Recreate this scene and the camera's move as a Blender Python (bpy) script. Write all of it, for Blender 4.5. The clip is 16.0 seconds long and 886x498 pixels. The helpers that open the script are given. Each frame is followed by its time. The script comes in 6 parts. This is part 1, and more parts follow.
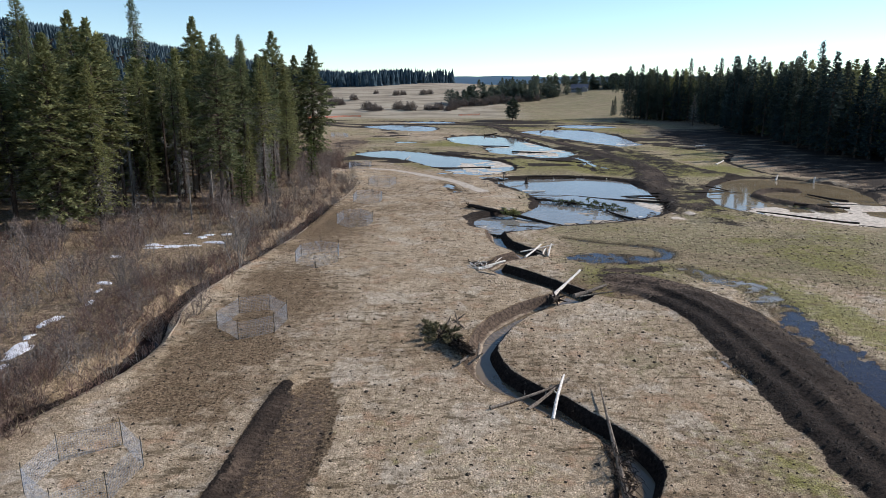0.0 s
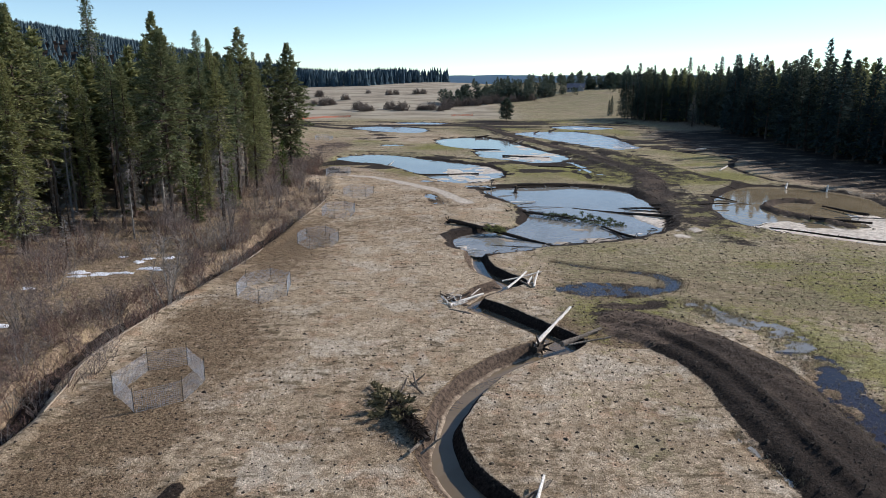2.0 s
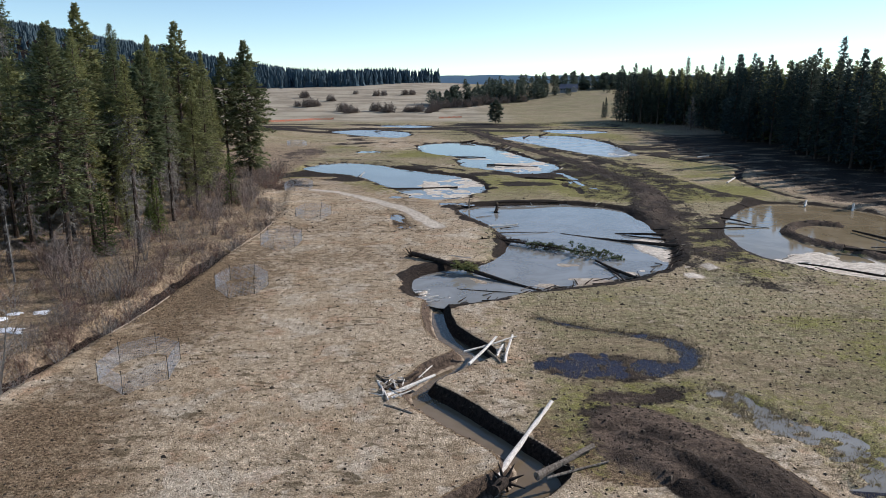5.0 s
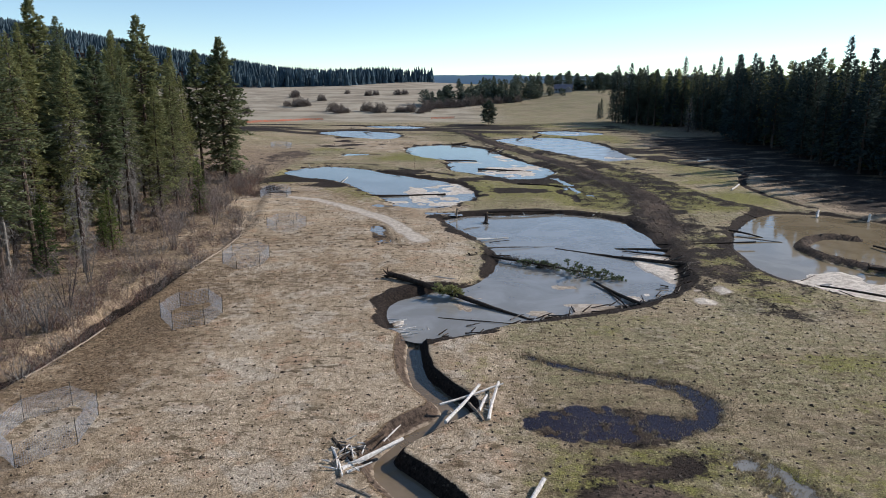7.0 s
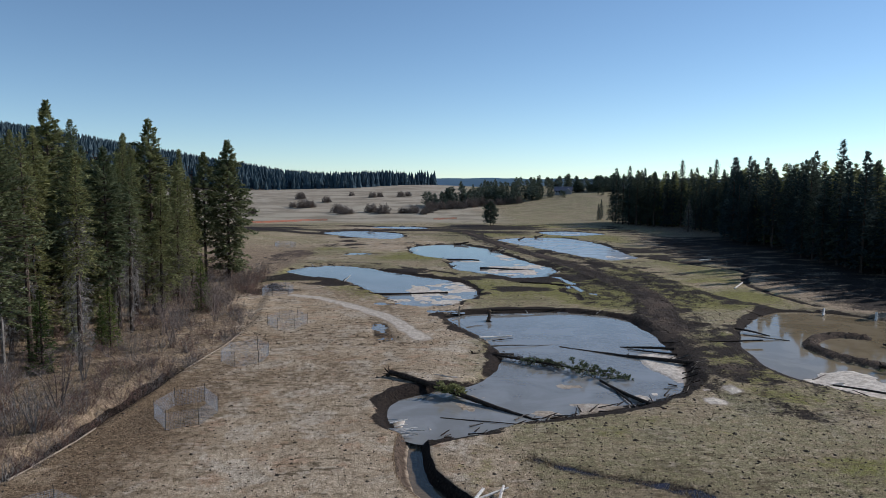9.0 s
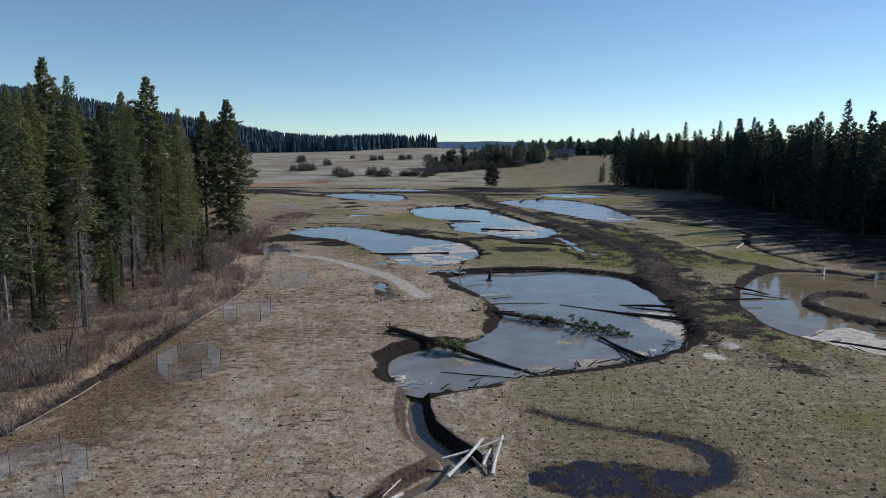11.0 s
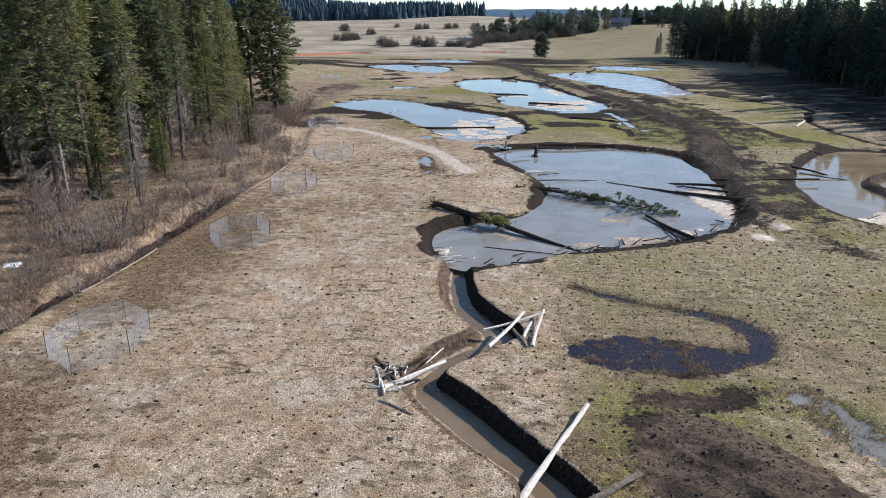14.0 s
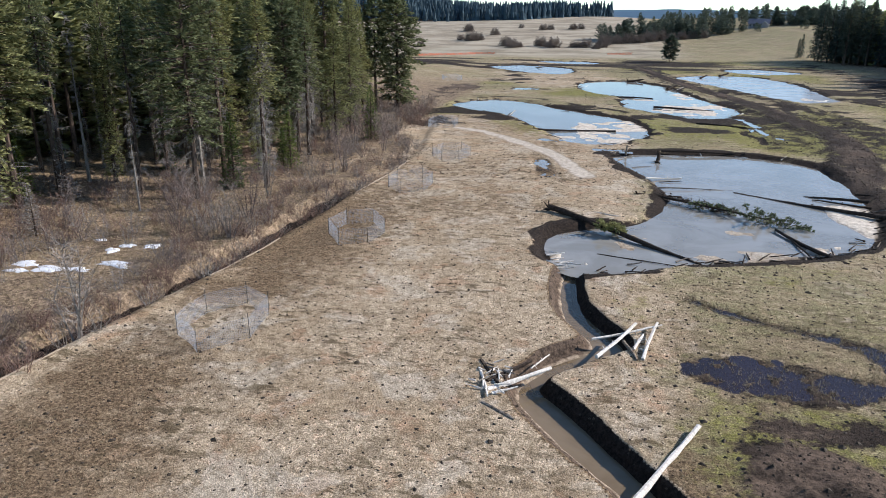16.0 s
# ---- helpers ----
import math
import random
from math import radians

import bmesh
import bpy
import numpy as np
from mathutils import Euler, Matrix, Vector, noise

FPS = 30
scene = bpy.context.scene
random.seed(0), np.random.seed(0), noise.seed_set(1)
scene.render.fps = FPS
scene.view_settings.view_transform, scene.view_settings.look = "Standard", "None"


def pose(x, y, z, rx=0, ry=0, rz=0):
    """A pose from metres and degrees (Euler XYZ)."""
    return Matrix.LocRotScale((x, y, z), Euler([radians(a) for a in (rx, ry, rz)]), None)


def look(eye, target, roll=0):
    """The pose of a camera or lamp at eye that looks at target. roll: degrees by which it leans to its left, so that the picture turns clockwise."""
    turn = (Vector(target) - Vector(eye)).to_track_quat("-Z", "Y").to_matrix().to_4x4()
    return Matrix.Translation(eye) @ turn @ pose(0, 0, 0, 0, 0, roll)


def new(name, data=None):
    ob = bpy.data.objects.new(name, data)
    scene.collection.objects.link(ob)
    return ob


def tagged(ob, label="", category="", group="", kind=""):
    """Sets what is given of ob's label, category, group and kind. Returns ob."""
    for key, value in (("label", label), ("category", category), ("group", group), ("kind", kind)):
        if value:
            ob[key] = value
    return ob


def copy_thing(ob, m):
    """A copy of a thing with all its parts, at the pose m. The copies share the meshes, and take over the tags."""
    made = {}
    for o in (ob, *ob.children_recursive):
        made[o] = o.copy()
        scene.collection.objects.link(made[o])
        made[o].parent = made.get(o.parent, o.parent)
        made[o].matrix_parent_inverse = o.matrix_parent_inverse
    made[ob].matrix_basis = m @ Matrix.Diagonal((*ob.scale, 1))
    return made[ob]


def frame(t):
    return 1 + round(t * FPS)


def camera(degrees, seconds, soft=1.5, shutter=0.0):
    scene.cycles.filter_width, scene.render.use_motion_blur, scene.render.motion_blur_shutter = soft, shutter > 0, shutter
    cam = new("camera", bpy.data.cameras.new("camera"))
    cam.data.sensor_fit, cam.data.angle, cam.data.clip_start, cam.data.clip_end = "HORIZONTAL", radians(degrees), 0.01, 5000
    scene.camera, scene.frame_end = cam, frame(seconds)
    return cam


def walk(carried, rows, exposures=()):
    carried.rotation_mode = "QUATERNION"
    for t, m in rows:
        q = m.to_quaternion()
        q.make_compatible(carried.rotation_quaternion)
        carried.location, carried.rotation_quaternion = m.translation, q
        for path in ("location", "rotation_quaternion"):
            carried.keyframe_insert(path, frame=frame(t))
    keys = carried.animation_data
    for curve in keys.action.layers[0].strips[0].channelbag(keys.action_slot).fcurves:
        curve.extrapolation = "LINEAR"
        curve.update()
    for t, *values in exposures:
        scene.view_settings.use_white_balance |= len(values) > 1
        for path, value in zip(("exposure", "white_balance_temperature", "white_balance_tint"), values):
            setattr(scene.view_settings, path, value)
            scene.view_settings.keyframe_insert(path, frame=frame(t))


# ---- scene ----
cam = camera(65.0, 16.0, soft=0.7)
METRES, EYE, TILT, LEAN, TURN = 42.8, 20.0, -13.3, 0.0, 0.0
ROWS = [
    (0.0, 0.0, 0.0, 0.0, 0.0, 0.0, -0.0),
    (0.5, 0.017, 0.0685, 0.0189, -0.06, -0.02, 0.03),
    (1.0, 0.0343, 0.1366, 0.0374, -0.12, -0.04, 0.05),
    (1.5, 0.0511, 0.2059, 0.0552, -0.19, -0.05, 0.07),
    (2.0, 0.0682, 0.2741, 0.073, -0.24, -0.08, 0.08),
    (2.5, 0.0856, 0.3419, 0.0907, -0.3, -0.08, 0.1),
    (3.0, 0.1021, 0.4094, 0.1088, -0.37, -0.09, 0.11),
    (3.5, 0.1187, 0.4771, 0.1269, -0.44, -0.09, 0.12),
    (4.0, 0.1357, 0.5456, 0.1449, -0.51, -0.08, 0.14),
    (6.5, 0.1988, 0.8673, 0.2303, -1.05, -0.1, 0.11),
    (7.0, 0.2036, 0.8977, 0.2351, -1.16, -0.11, 0.07),
    (7.5, 0.2051, 0.9089, 0.2344, -1.24, -0.11, 0.06),
    (8.0, 0.2042, 0.9105, 0.2342, -1.22, 0.58, 0.04),
    (8.5, 0.204, 0.9098, 0.2313, -1.04, 4.49, 0.03),
    (8.7, 0.204, 0.91, 0.23, -1.0, 6.1, 0.03),
    (9.1, 0.2043, 0.9105, 0.2265, -0.95, 8.7, 0.02),
    (9.6, 0.205, 0.911, 0.221, -0.9, 10.3, 0.01),
    (10.1, 0.2055, 0.912, 0.216, -0.87, 9.6, 0.0),
    (10.5, 0.206, 0.9125, 0.213, -0.86, 7.9, 0.0),
    (10.8, 0.2062, 0.9128, 0.2112, -0.85, 6.3, 0.0),
    (11.0, 0.2063, 0.913, 0.2104, -0.85, 5.17, -0.0),
    (11.5, 0.2064, 0.9137, 0.2096, -0.87, 2.23, -0.03),
    (12.0, 0.2064, 0.9145, 0.2088, -0.89, -0.71, -0.03),
    (12.5, 0.2065, 0.9154, 0.2082, -0.93, -3.58, -0.06),
    (13.0, 0.2066, 0.9162, 0.2094, -0.96, -5.03, -0.05),
    (13.5, 0.2062, 0.9176, 0.2097, 0.01, -5.06, -0.29),
    (14.0, 0.2055, 0.9188, 0.2101, 2.78, -5.11, -0.94),
    (14.5, 0.2062, 0.9195, 0.2108, 6.25, -5.2, -1.79),
    (15.0, 0.2062, 0.9205, 0.2113, 8.35, -5.26, -2.32),
    (15.5, 0.2064, 0.9208, 0.2121, 10.35, -5.34, -2.8),
    (16.0, 0.2068, 0.9218, 0.2122, 12.25, -5.42, -3.24),
]
EXPOSURES = [(0.0, 0.09, 6320, 13), (7.8, 0.02, 6320, 13), (8.7, -0.23, 6180, 13), (9.6, -0.54, 5880, 11), (11.0, -0.50, 5880, 11), (12.0, -0.10, 6150, 13), (13.0, 0.33, 6320, 14), (16.0, 0.46, 6300, 13)]
walk(cam, [(t, pose(0, 0, EYE, TILT, LEAN, TURN) @ pose(METRES * x, METRES * y, METRES * z, 90 + pitch, roll, yaw)) for t, x, y, z, yaw, pitch, roll in ROWS], exposures=EXPOSURES)


# ---- light, sky, exposure ----
SUN_AZ, SUN_EL = radians(25.0), radians(29.0)      # azimuth counted from +x towards +y
world = bpy.data.worlds.new("sky")
scene.world = world
world.use_nodes = True
wn = world.node_tree.nodes
sky = wn.new("ShaderNodeTexSky")
sky.sky_type, sky.sun_disc = "NISHITA", False
sky.sun_elevation, sky.sun_rotation = SUN_EL, radians(90) - SUN_AZ
sky.air_density, sky.dust_density, sky.ozone_density, sky.altitude = 0.74, 0.0, 0.9, 300
wn["Background"].inputs["Strength"].default_value = 0.143
tint = wn.new("ShaderNodeMix")
tint.data_type, tint.blend_type = "RGBA", "MULTIPLY"
tint.inputs["Factor"].default_value = 1.0
tint.inputs[7].default_value = (0.915, 1.01, 1.0, 1.0)
world.node_tree.links.new(sky.outputs[0], tint.inputs[6])
world.node_tree.links.new(tint.outputs[2], wn["Background"].inputs["Color"])
sun = new("sun", bpy.data.lights.new("sun", "SUN"))
sun.data.energy, sun.data.angle, sun.data.color = 5.0, radians(0.5), (1.0, 0.94, 0.86)
SUN_WAY = Vector((math.cos(SUN_AZ) * math.cos(SUN_EL), math.sin(SUN_AZ) * math.cos(SUN_EL), math.sin(SUN_EL)))
sun.matrix_world = look(SUN_WAY * 300, (0, 0, 0))


# ---- materials ----
class Nodes:
    """Short hand for building one node material."""

    def __init__(self, name, rough=0.9, spec=0.2):
        self.mat = bpy.data.materials.new(name)
        self.mat.use_nodes = True
        self.tree = self.mat.node_tree
        self.bsdf = self.tree.nodes["Principled BSDF"]
        self.bsdf.inputs["Roughness"].default_value = rough
        self.bsdf.inputs["Specular IOR Level"].default_value = spec

    def node(self, kind, **inputs):
        n = self.tree.nodes.new(kind)
        for key, value in inputs.items():
            self.put(n.inputs[key.replace("_", " ")], value)
        return n

    def put(self, socket, value):
        if isinstance(value, bpy.types.NodeSocket):
            self.tree.links.new(value, socket)
        elif isinstance(value, tuple) and len(value) == 3 and socket.type == "RGBA":
            socket.default_value = (*value, 1)
        else:
            socket.default_value = value

    def place(self):
        return self.node("ShaderNodeNewGeometry").outputs["Position"]

    def noise(self, scale, detail=4.0, rough=0.55, vec=None, distort=0.0):
        n = self.node("ShaderNodeTexNoise", Scale=scale, Detail=detail, Roughness=rough, Distortion=distort)
        self.put(n.inputs["Vector"], vec if vec is not None else self.place())
        return n.outputs["Fac"]

    def ramp(self, fac, low, high, a=0.0, b=1.0):
        n = self.node("ShaderNodeMapRange")
        n.interpolation_type = "SMOOTHSTEP"
        for i, v in enumerate((fac, low, high, a, b)):
            self.put(n.inputs[i], v)
        return n.outputs[0]

    def math(self, op, a, b=0.0):
        n = self.node("ShaderNodeMath")
        n.operation = op
        self.put(n.inputs[0], a), self.put(n.inputs[1], b)
        return n.outputs[0]

    def mix(self, fac, a, b, mode="MIX"):
        n = self.node("ShaderNodeMix")
        n.data_type, n.blend_type = "RGBA", mode
        self.put(n.inputs[0], fac), self.put(n.inputs[6], a), self.put(n.inputs[7], b)
        return n.outputs[2]

    def colour(self, value):
        self.put(self.bsdf.inputs["Base Color"], value)

    def bump(self, height, strength=0.5, distance=0.05):
        n = self.node("ShaderNodeBump", Strength=strength, Distance=distance, Height=height)
        self.put(self.bsdf.inputs["Normal"], n.outputs[0])

    def attribute(self, name):
        n = self.tree.nodes.new("ShaderNodeAttribute")
        n.attribute_name = name
        return n

    def random(self):
        return self.tree.nodes.new("ShaderNodeObjectInfo").outputs["Random"]

    def island(self):
        return self.tree.nodes.new("ShaderNodeNewGeometry").outputs["Random Per Island"]


def ground_material():
    m = Nodes("ground_cover", 0.95, 0.1)
    za, zb = m.attribute("soils_shade"), m.attribute("covers")
    sa, sb = m.node("ShaderNodeSeparateColor", Color=za.outputs["Color"]), m.node("ShaderNodeSeparateColor", Color=zb.outputs["Color"])
    dark, green, pale = sa.outputs[0], sa.outputs[1], sa.outputs[2]
    thatch, duff, field = sb.outputs[0], sb.outputs[1], sb.outputs[2]
    fine, mid, big = m.noise(9.0, 5, 0.65), m.noise(1.1, 5, 0.6), m.noise(0.13, 4, 0.6)
    stretched = m.node("ShaderNodeMapping", Vector=m.place(), Scale=(1.6, 0.35, 1.0)).outputs[0]
    rows = m.noise(1.3, 4, 0.6, stretched)
    blade = m.noise(13.0, 5, 0.75)
    straw = m.mix(m.ramp(fine, 0.36, 0.66), (0.340, 0.258, 0.170), (0.690, 0.560, 0.404))
    straw = m.mix(m.ramp(rows, 0.45, 0.62, 0.0, 0.35), straw, (0.30, 0.228, 0.145))
    straw = m.mix(m.ramp(big, 0.44, 0.58, 0.0, 0.5), straw, (0.36, 0.265, 0.165))
    straw = m.mix(m.ramp(m.noise(0.35, 6, 0.7), 0.54, 0.62, 0.0, 0.5), straw, (0.44, 0.265, 0.16))
    straw = m.mix(m.ramp(m.noise(0.21, 5, 0.65, distort=0.6), 0.52, 0.60, 0.0, 0.45), straw, (0.60, 0.53, 0.43))
    straw = m.mix(m.ramp(m.noise(0.62, 7, 0.75, distort=0.4), 0.535, 0.61, 0.0, 0.5), straw, m.mix(fine, (0.090, 0.064, 0.038), (0.25, 0.185, 0.11)))
    brown = m.mix(m.ramp(m.noise(5.0, 5, 0.7), 0.35, 0.65), (0.085, 0.056, 0.033), (0.320, 0.228, 0.140))
    base = m.mix(m.ramp(m.math("ADD", m.math("MULTIPLY", thatch, 0.75), m.math("MULTIPLY", mid, 0.6)), 0.50, 0.74), straw, brown)
    olive = m.mix(m.ramp(fine, 0.34, 0.68), (0.114, 0.104, 0.050), (0.395, 0.350, 0.190))
    wide = m.node("ShaderNodeMapping", Vector=m.place(), Scale=(0.6, 1.0, 1.0)).outputs[0]
    streak = m.noise(0.11, 6, 0.7, wide, 0.5)
    olive = m.mix(m.ramp(streak, 0.46, 0.58, 0.0, 0.6), olive, m.mix(fine, (0.26, 0.19, 0.12), (0.46, 0.36, 0.24)))
    olive = m.mix(m.ramp(m.noise(0.16, 7, 0.75, wide, 0.8), 0.55, 0.64, 0.0, 0.6), olive, (0.105, 0.085, 0.045))
    base = m.mix(m.ramp(m.math("ADD", field, m.math("MULTIPLY", m.math("SUBTRACT", mid, 0.5), 0.9)), 0.22, 0.70, 0.0, 0.92), base, olive)
    moss = m.mix(m.ramp(fine, 0.3, 0.7), (0.098, 0.100, 0.022), (0.31, 0.295, 0.078))
    base = m.mix(m.ramp(m.math("ADD", green, m.math("MULTIPLY", m.math("SUBTRACT", m.noise(0.9, 7, 0.75), 0.5), 2.4)), 0.38, 0.95, 0.0, 0.8), base, moss)
    litter = m.mix(m.ramp(m.noise(3.0, 6, 0.7), 0.35, 0.65), (0.110, 0.078, 0.054), (0.40, 0.300, 0.205))
    litter = m.mix(m.ramp(m.noise(0.33, 5, 0.65), 0.48, 0.62, 0.0, 0.6), litter, m.mix(fine, (0.24, 0.178, 0.104), (0.46, 0.355, 0.220)))
    base = m.mix(duff, base, litter)
    base = m.mix(1.0, base, m.mix(m.ramp(blade, 0.32, 0.68), (0.50, 0.50, 0.50), (1.40, 1.40, 1.40)), "MULTIPLY")
    across = m.node("ShaderNodeMapping", Vector=m.place(), Scale=(0.55, 1.25, 1.0)).outputs[0]
    smear = m.math("MULTIPLY", m.ramp(m.noise(0.95, 6, 0.72, across, 0.3), 0.535, 0.60), m.ramp(m.noise(0.12, 4, 0.6), 0.40, 0.58, 0.12, 0.85))
    base = m.mix(smear, base, m.mix(fine, (0.060, 0.044, 0.026), (0.20, 0.150, 0.088)))
    base = m.mix(1.0, base, m.mix(m.ramp(m.noise(3.6, 4, 0.6), 0.36, 0.64), (0.84, 0.83, 0.82), (1.13, 1.13, 1.13)), "MULTIPLY")
    base = m.mix(1.0, base, m.mix(m.ramp(m.noise(1.6, 6, 0.7), 0.36, 0.62), (0.84, 0.82, 0.80), (1.10, 1.10, 1.10)), "MULTIPLY")
    grazed = m.mix(m.ramp(m.noise(0.05, 6, 0.7, wide, 0.5), 0.40, 0.60), (0.245, 0.205, 0.150), (0.43, 0.375, 0.285))
    base = m.mix(m.math("MULTIPLY", zb.outputs["Alpha"], 0.85), base, grazed)
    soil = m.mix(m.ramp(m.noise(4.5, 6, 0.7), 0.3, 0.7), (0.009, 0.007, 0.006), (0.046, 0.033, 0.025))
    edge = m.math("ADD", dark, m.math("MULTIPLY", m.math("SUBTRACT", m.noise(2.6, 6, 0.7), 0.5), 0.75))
    # dark holds bare soil and the shade painted beside the eastern wood
    soil_or_shade = m.ramp(edge, 0.36, 0.56)
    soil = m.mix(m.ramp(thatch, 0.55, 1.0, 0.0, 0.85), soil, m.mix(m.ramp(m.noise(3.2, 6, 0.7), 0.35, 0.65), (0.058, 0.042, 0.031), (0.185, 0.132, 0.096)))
    base = m.mix(soil_or_shade, base, soil)
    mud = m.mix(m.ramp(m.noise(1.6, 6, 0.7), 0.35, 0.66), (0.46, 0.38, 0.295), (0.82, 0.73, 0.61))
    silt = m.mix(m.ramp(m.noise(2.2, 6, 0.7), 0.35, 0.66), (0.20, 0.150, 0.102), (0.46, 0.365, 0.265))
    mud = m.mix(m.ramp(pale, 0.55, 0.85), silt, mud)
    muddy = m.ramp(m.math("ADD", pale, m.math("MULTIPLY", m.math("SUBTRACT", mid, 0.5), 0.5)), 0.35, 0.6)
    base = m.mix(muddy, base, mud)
    m.colour(base)
    m.put(m.bsdf.inputs["Roughness"], m.ramp(muddy, 0.0, 1.0, 0.95, 0.6))
    relief = m.math("ADD", m.math("MULTIPLY", fine, 0.35), m.math("ADD", m.math("MULTIPLY", mid, 0.5), m.math("MULTIPLY", m.noise(6.0, 5, 0.75), 0.55)))
    m.bump(relief, 1.0, 0.17)
    return m.mat


def water_material(name, body, rough=0.07, clear=0.0):
    """Turbid water: a silty body, partly clear down to the bed, under a mirror-like skin."""
    m = Nodes(name)
    tone = m.mix(m.ramp(m.noise(0.16, 5, 0.6, distort=0.5), 0.38, 0.64), tuple(c * k for c, k in zip(body, (0.86, 0.84, 0.80))), tuple(c * 1.12 for c in body))
    ripple = m.node("ShaderNodeBump", Strength=0.03, Distance=0.02, Height=m.noise(1.7, 3, 0.5)).outputs[0]
    silt = m.node("ShaderNodeBsdfDiffuse", Color=tone)
    skin = m.node("ShaderNodeBsdfGlossy", Roughness=rough, Normal=ripple)
    depth = m.node("ShaderNodeMixShader", Fac=clear)
    m.tree.links.new(silt.outputs[0], depth.inputs[1])
    m.tree.links.new(m.node("ShaderNodeBsdfTransparent").outputs[0], depth.inputs[2])
    top = m.node("ShaderNodeMixShader", Fac=m.node("ShaderNodeFresnel", IOR=1.33, Normal=ripple).outputs[0])
    m.tree.links.new(depth.outputs[0], top.inputs[1])
    m.tree.links.new(skin.outputs[0], top.inputs[2])
    m.tree.links.new(top.outputs[0], m.tree.nodes["Material Output"].inputs["Surface"])
    m.tree.nodes.remove(m.bsdf)
    return m.mat


def foliage_material(name, dark, light, spread=1.0, thinness=0.22):
    m = Nodes(name, 0.9, 0.06)
    tone = m.mix(m.island(), dark, light)
    hue = m.mix(m.ramp(m.random(), 0.0, 1.0, 0.0, spread), tone, m.mix(m.island(), (dark[0] * 0.5, dark[1] * 0.62, dark[2] * 0.8), (light[0] * 0.42, light[1] * 0.55, light[2] * 0.75)))
    m.colour(hue)
    thin = m.node("ShaderNodeBsdfTranslucent", Color=hue)
    both = m.node("ShaderNodeMixShader", Fac=thinness)
    m.tree.links.new(m.bsdf.outputs[0], both.inputs[1])
    m.tree.links.new(thin.outputs[0], both.inputs[2])
    m.tree.links.new(both.outputs[0], m.tree.nodes["Material Output"].inputs["Surface"])
    return m.mat


def bark_material(name, dark, light, scale=6.0):
    m = Nodes(name, 0.9, 0.15)
    coords = m.node("ShaderNodeTexCoord").outputs["Object"]
    long = m.node("ShaderNodeMapping", Vector=coords, Scale=(1.0, 1.0, 0.25)).outputs[0]
    grain = m.noise(scale, 5, 0.7, long)
    tint = m.mix(m.ramp(grain, 0.32, 0.68), dark, light)
    m.colour(m.mix(m.ramp(m.random(), 0.0, 1.0, 0.0, 0.3), tint, tuple(c * 0.7 for c in dark)))
    m.bump(grain, 0.6, 0.03)
    return m.mat


def plain_material(name, low, high, scale=3.0, rough=0.8, metal=0.0, bump=0.3):
    m = Nodes(name, rough, 0.3)
    grain = m.noise(scale, 5, 0.65)
    m.colour(m.mix(m.ramp(grain, 0.3, 0.7), low, high))
    m.bsdf.inputs["Metallic"].default_value = metal
    m.bump(grain, bump, 0.02)
    return m.mat


GROUND = ground_material()
WATER = {
    "grey": water_material("silty_water", (0.45, 0.435, 0.40), 0.05, 0.44),
    "ruffled": water_material("ruffled_water", (0.42, 0.415, 0.40), 0.22),
    "tan": water_material("muddy_water", (0.31, 0.245, 0.155), 0.04, 0.15),
    "dark": water_material("peaty_water", (0.030, 0.020, 0.026), 0.07, 0.22),
    "stream": water_material("stream_water", (0.265, 0.200, 0.130), 0.05, 0.3),
}
FIR = foliage_material("fir_needles", (0.120, 0.130, 0.050), (0.425, 0.420, 0.190), 0.7, 0.38)
PINE = foliage_material("pine_needles", (0.118, 0.130, 0.056), (0.395, 0.400, 0.195), 0.7, 0.38)
# fir needles with the eastern wood's shade put into a darker colour
SHADED_FIR = foliage_material("shaded_fir_needles", (0.048, 0.064, 0.052), (0.160, 0.186, 0.132), 1.0, 0.20)
YOUNG = foliage_material("young_needles", (0.078, 0.110, 0.024), (0.290, 0.310, 0.080))
# bluish grey haze of distance is mixed into these needle colours
FAR_FIR = foliage_material("hazy_distant_conifers", (0.092, 0.118, 0.115), (0.190, 0.226, 0.206))
FAR_PINE = foliage_material("distant_pines", (0.085, 0.105, 0.080), (0.230, 0.250, 0.170), 0.5, 0.2)
BROWNED = foliage_material("browning_needles", (0.070, 0.060, 0.032), (0.220, 0.185, 0.100), 0.3, 0.2)
WET_PINE = foliage_material("felled_pine_needles", (0.050, 0.066, 0.034), (0.190, 0.215, 0.110), 0.3, 0.2)
BARK = bark_material("conifer_bark", (0.040, 0.030, 0.024), (0.150, 0.110, 0.085))
DEAD_TWIG = bark_material("grey_dead_twigs", (0.150, 0.136, 0.124), (0.390, 0.360, 0.325))
ALDER = bark_material("brush_bark", (0.100, 0.078, 0.069), (0.310, 0.252, 0.225))
RED_BRUSH = bark_material("reddish_brush_bark", (0.112, 0.070, 0.054), (0.300, 0.200, 0.160))
PALE_BARK = bark_material("pale_birch_bark", (0.150, 0.128, 0.108), (0.370, 0.330, 0.290))
BLEACHED = bark_material("bleached_wood", (0.56, 0.50, 0.43), (0.90, 0.85, 0.78))
OLD_LOG = bark_material("weathered_log", (0.110, 0.085, 0.065), (0.340, 0.285, 0.230))
DARK_LOG = bark_material("wet_dark_log", (0.018, 0.013, 0.010), (0.075, 0.055, 0.042))
CLOD = plain_material("dark_clods", (0.022, 0.016, 0.011), (0.080, 0.058, 0.038), 5.0)
STRAW = foliage_material("dry_grass_blades", (0.190, 0.145, 0.085), (0.500, 0.410, 0.270), 0.2)
SNOW = plain_material("old_snow", (0.62, 0.63, 0.66), (0.88, 0.89, 0.92), 2.0, 0.6)
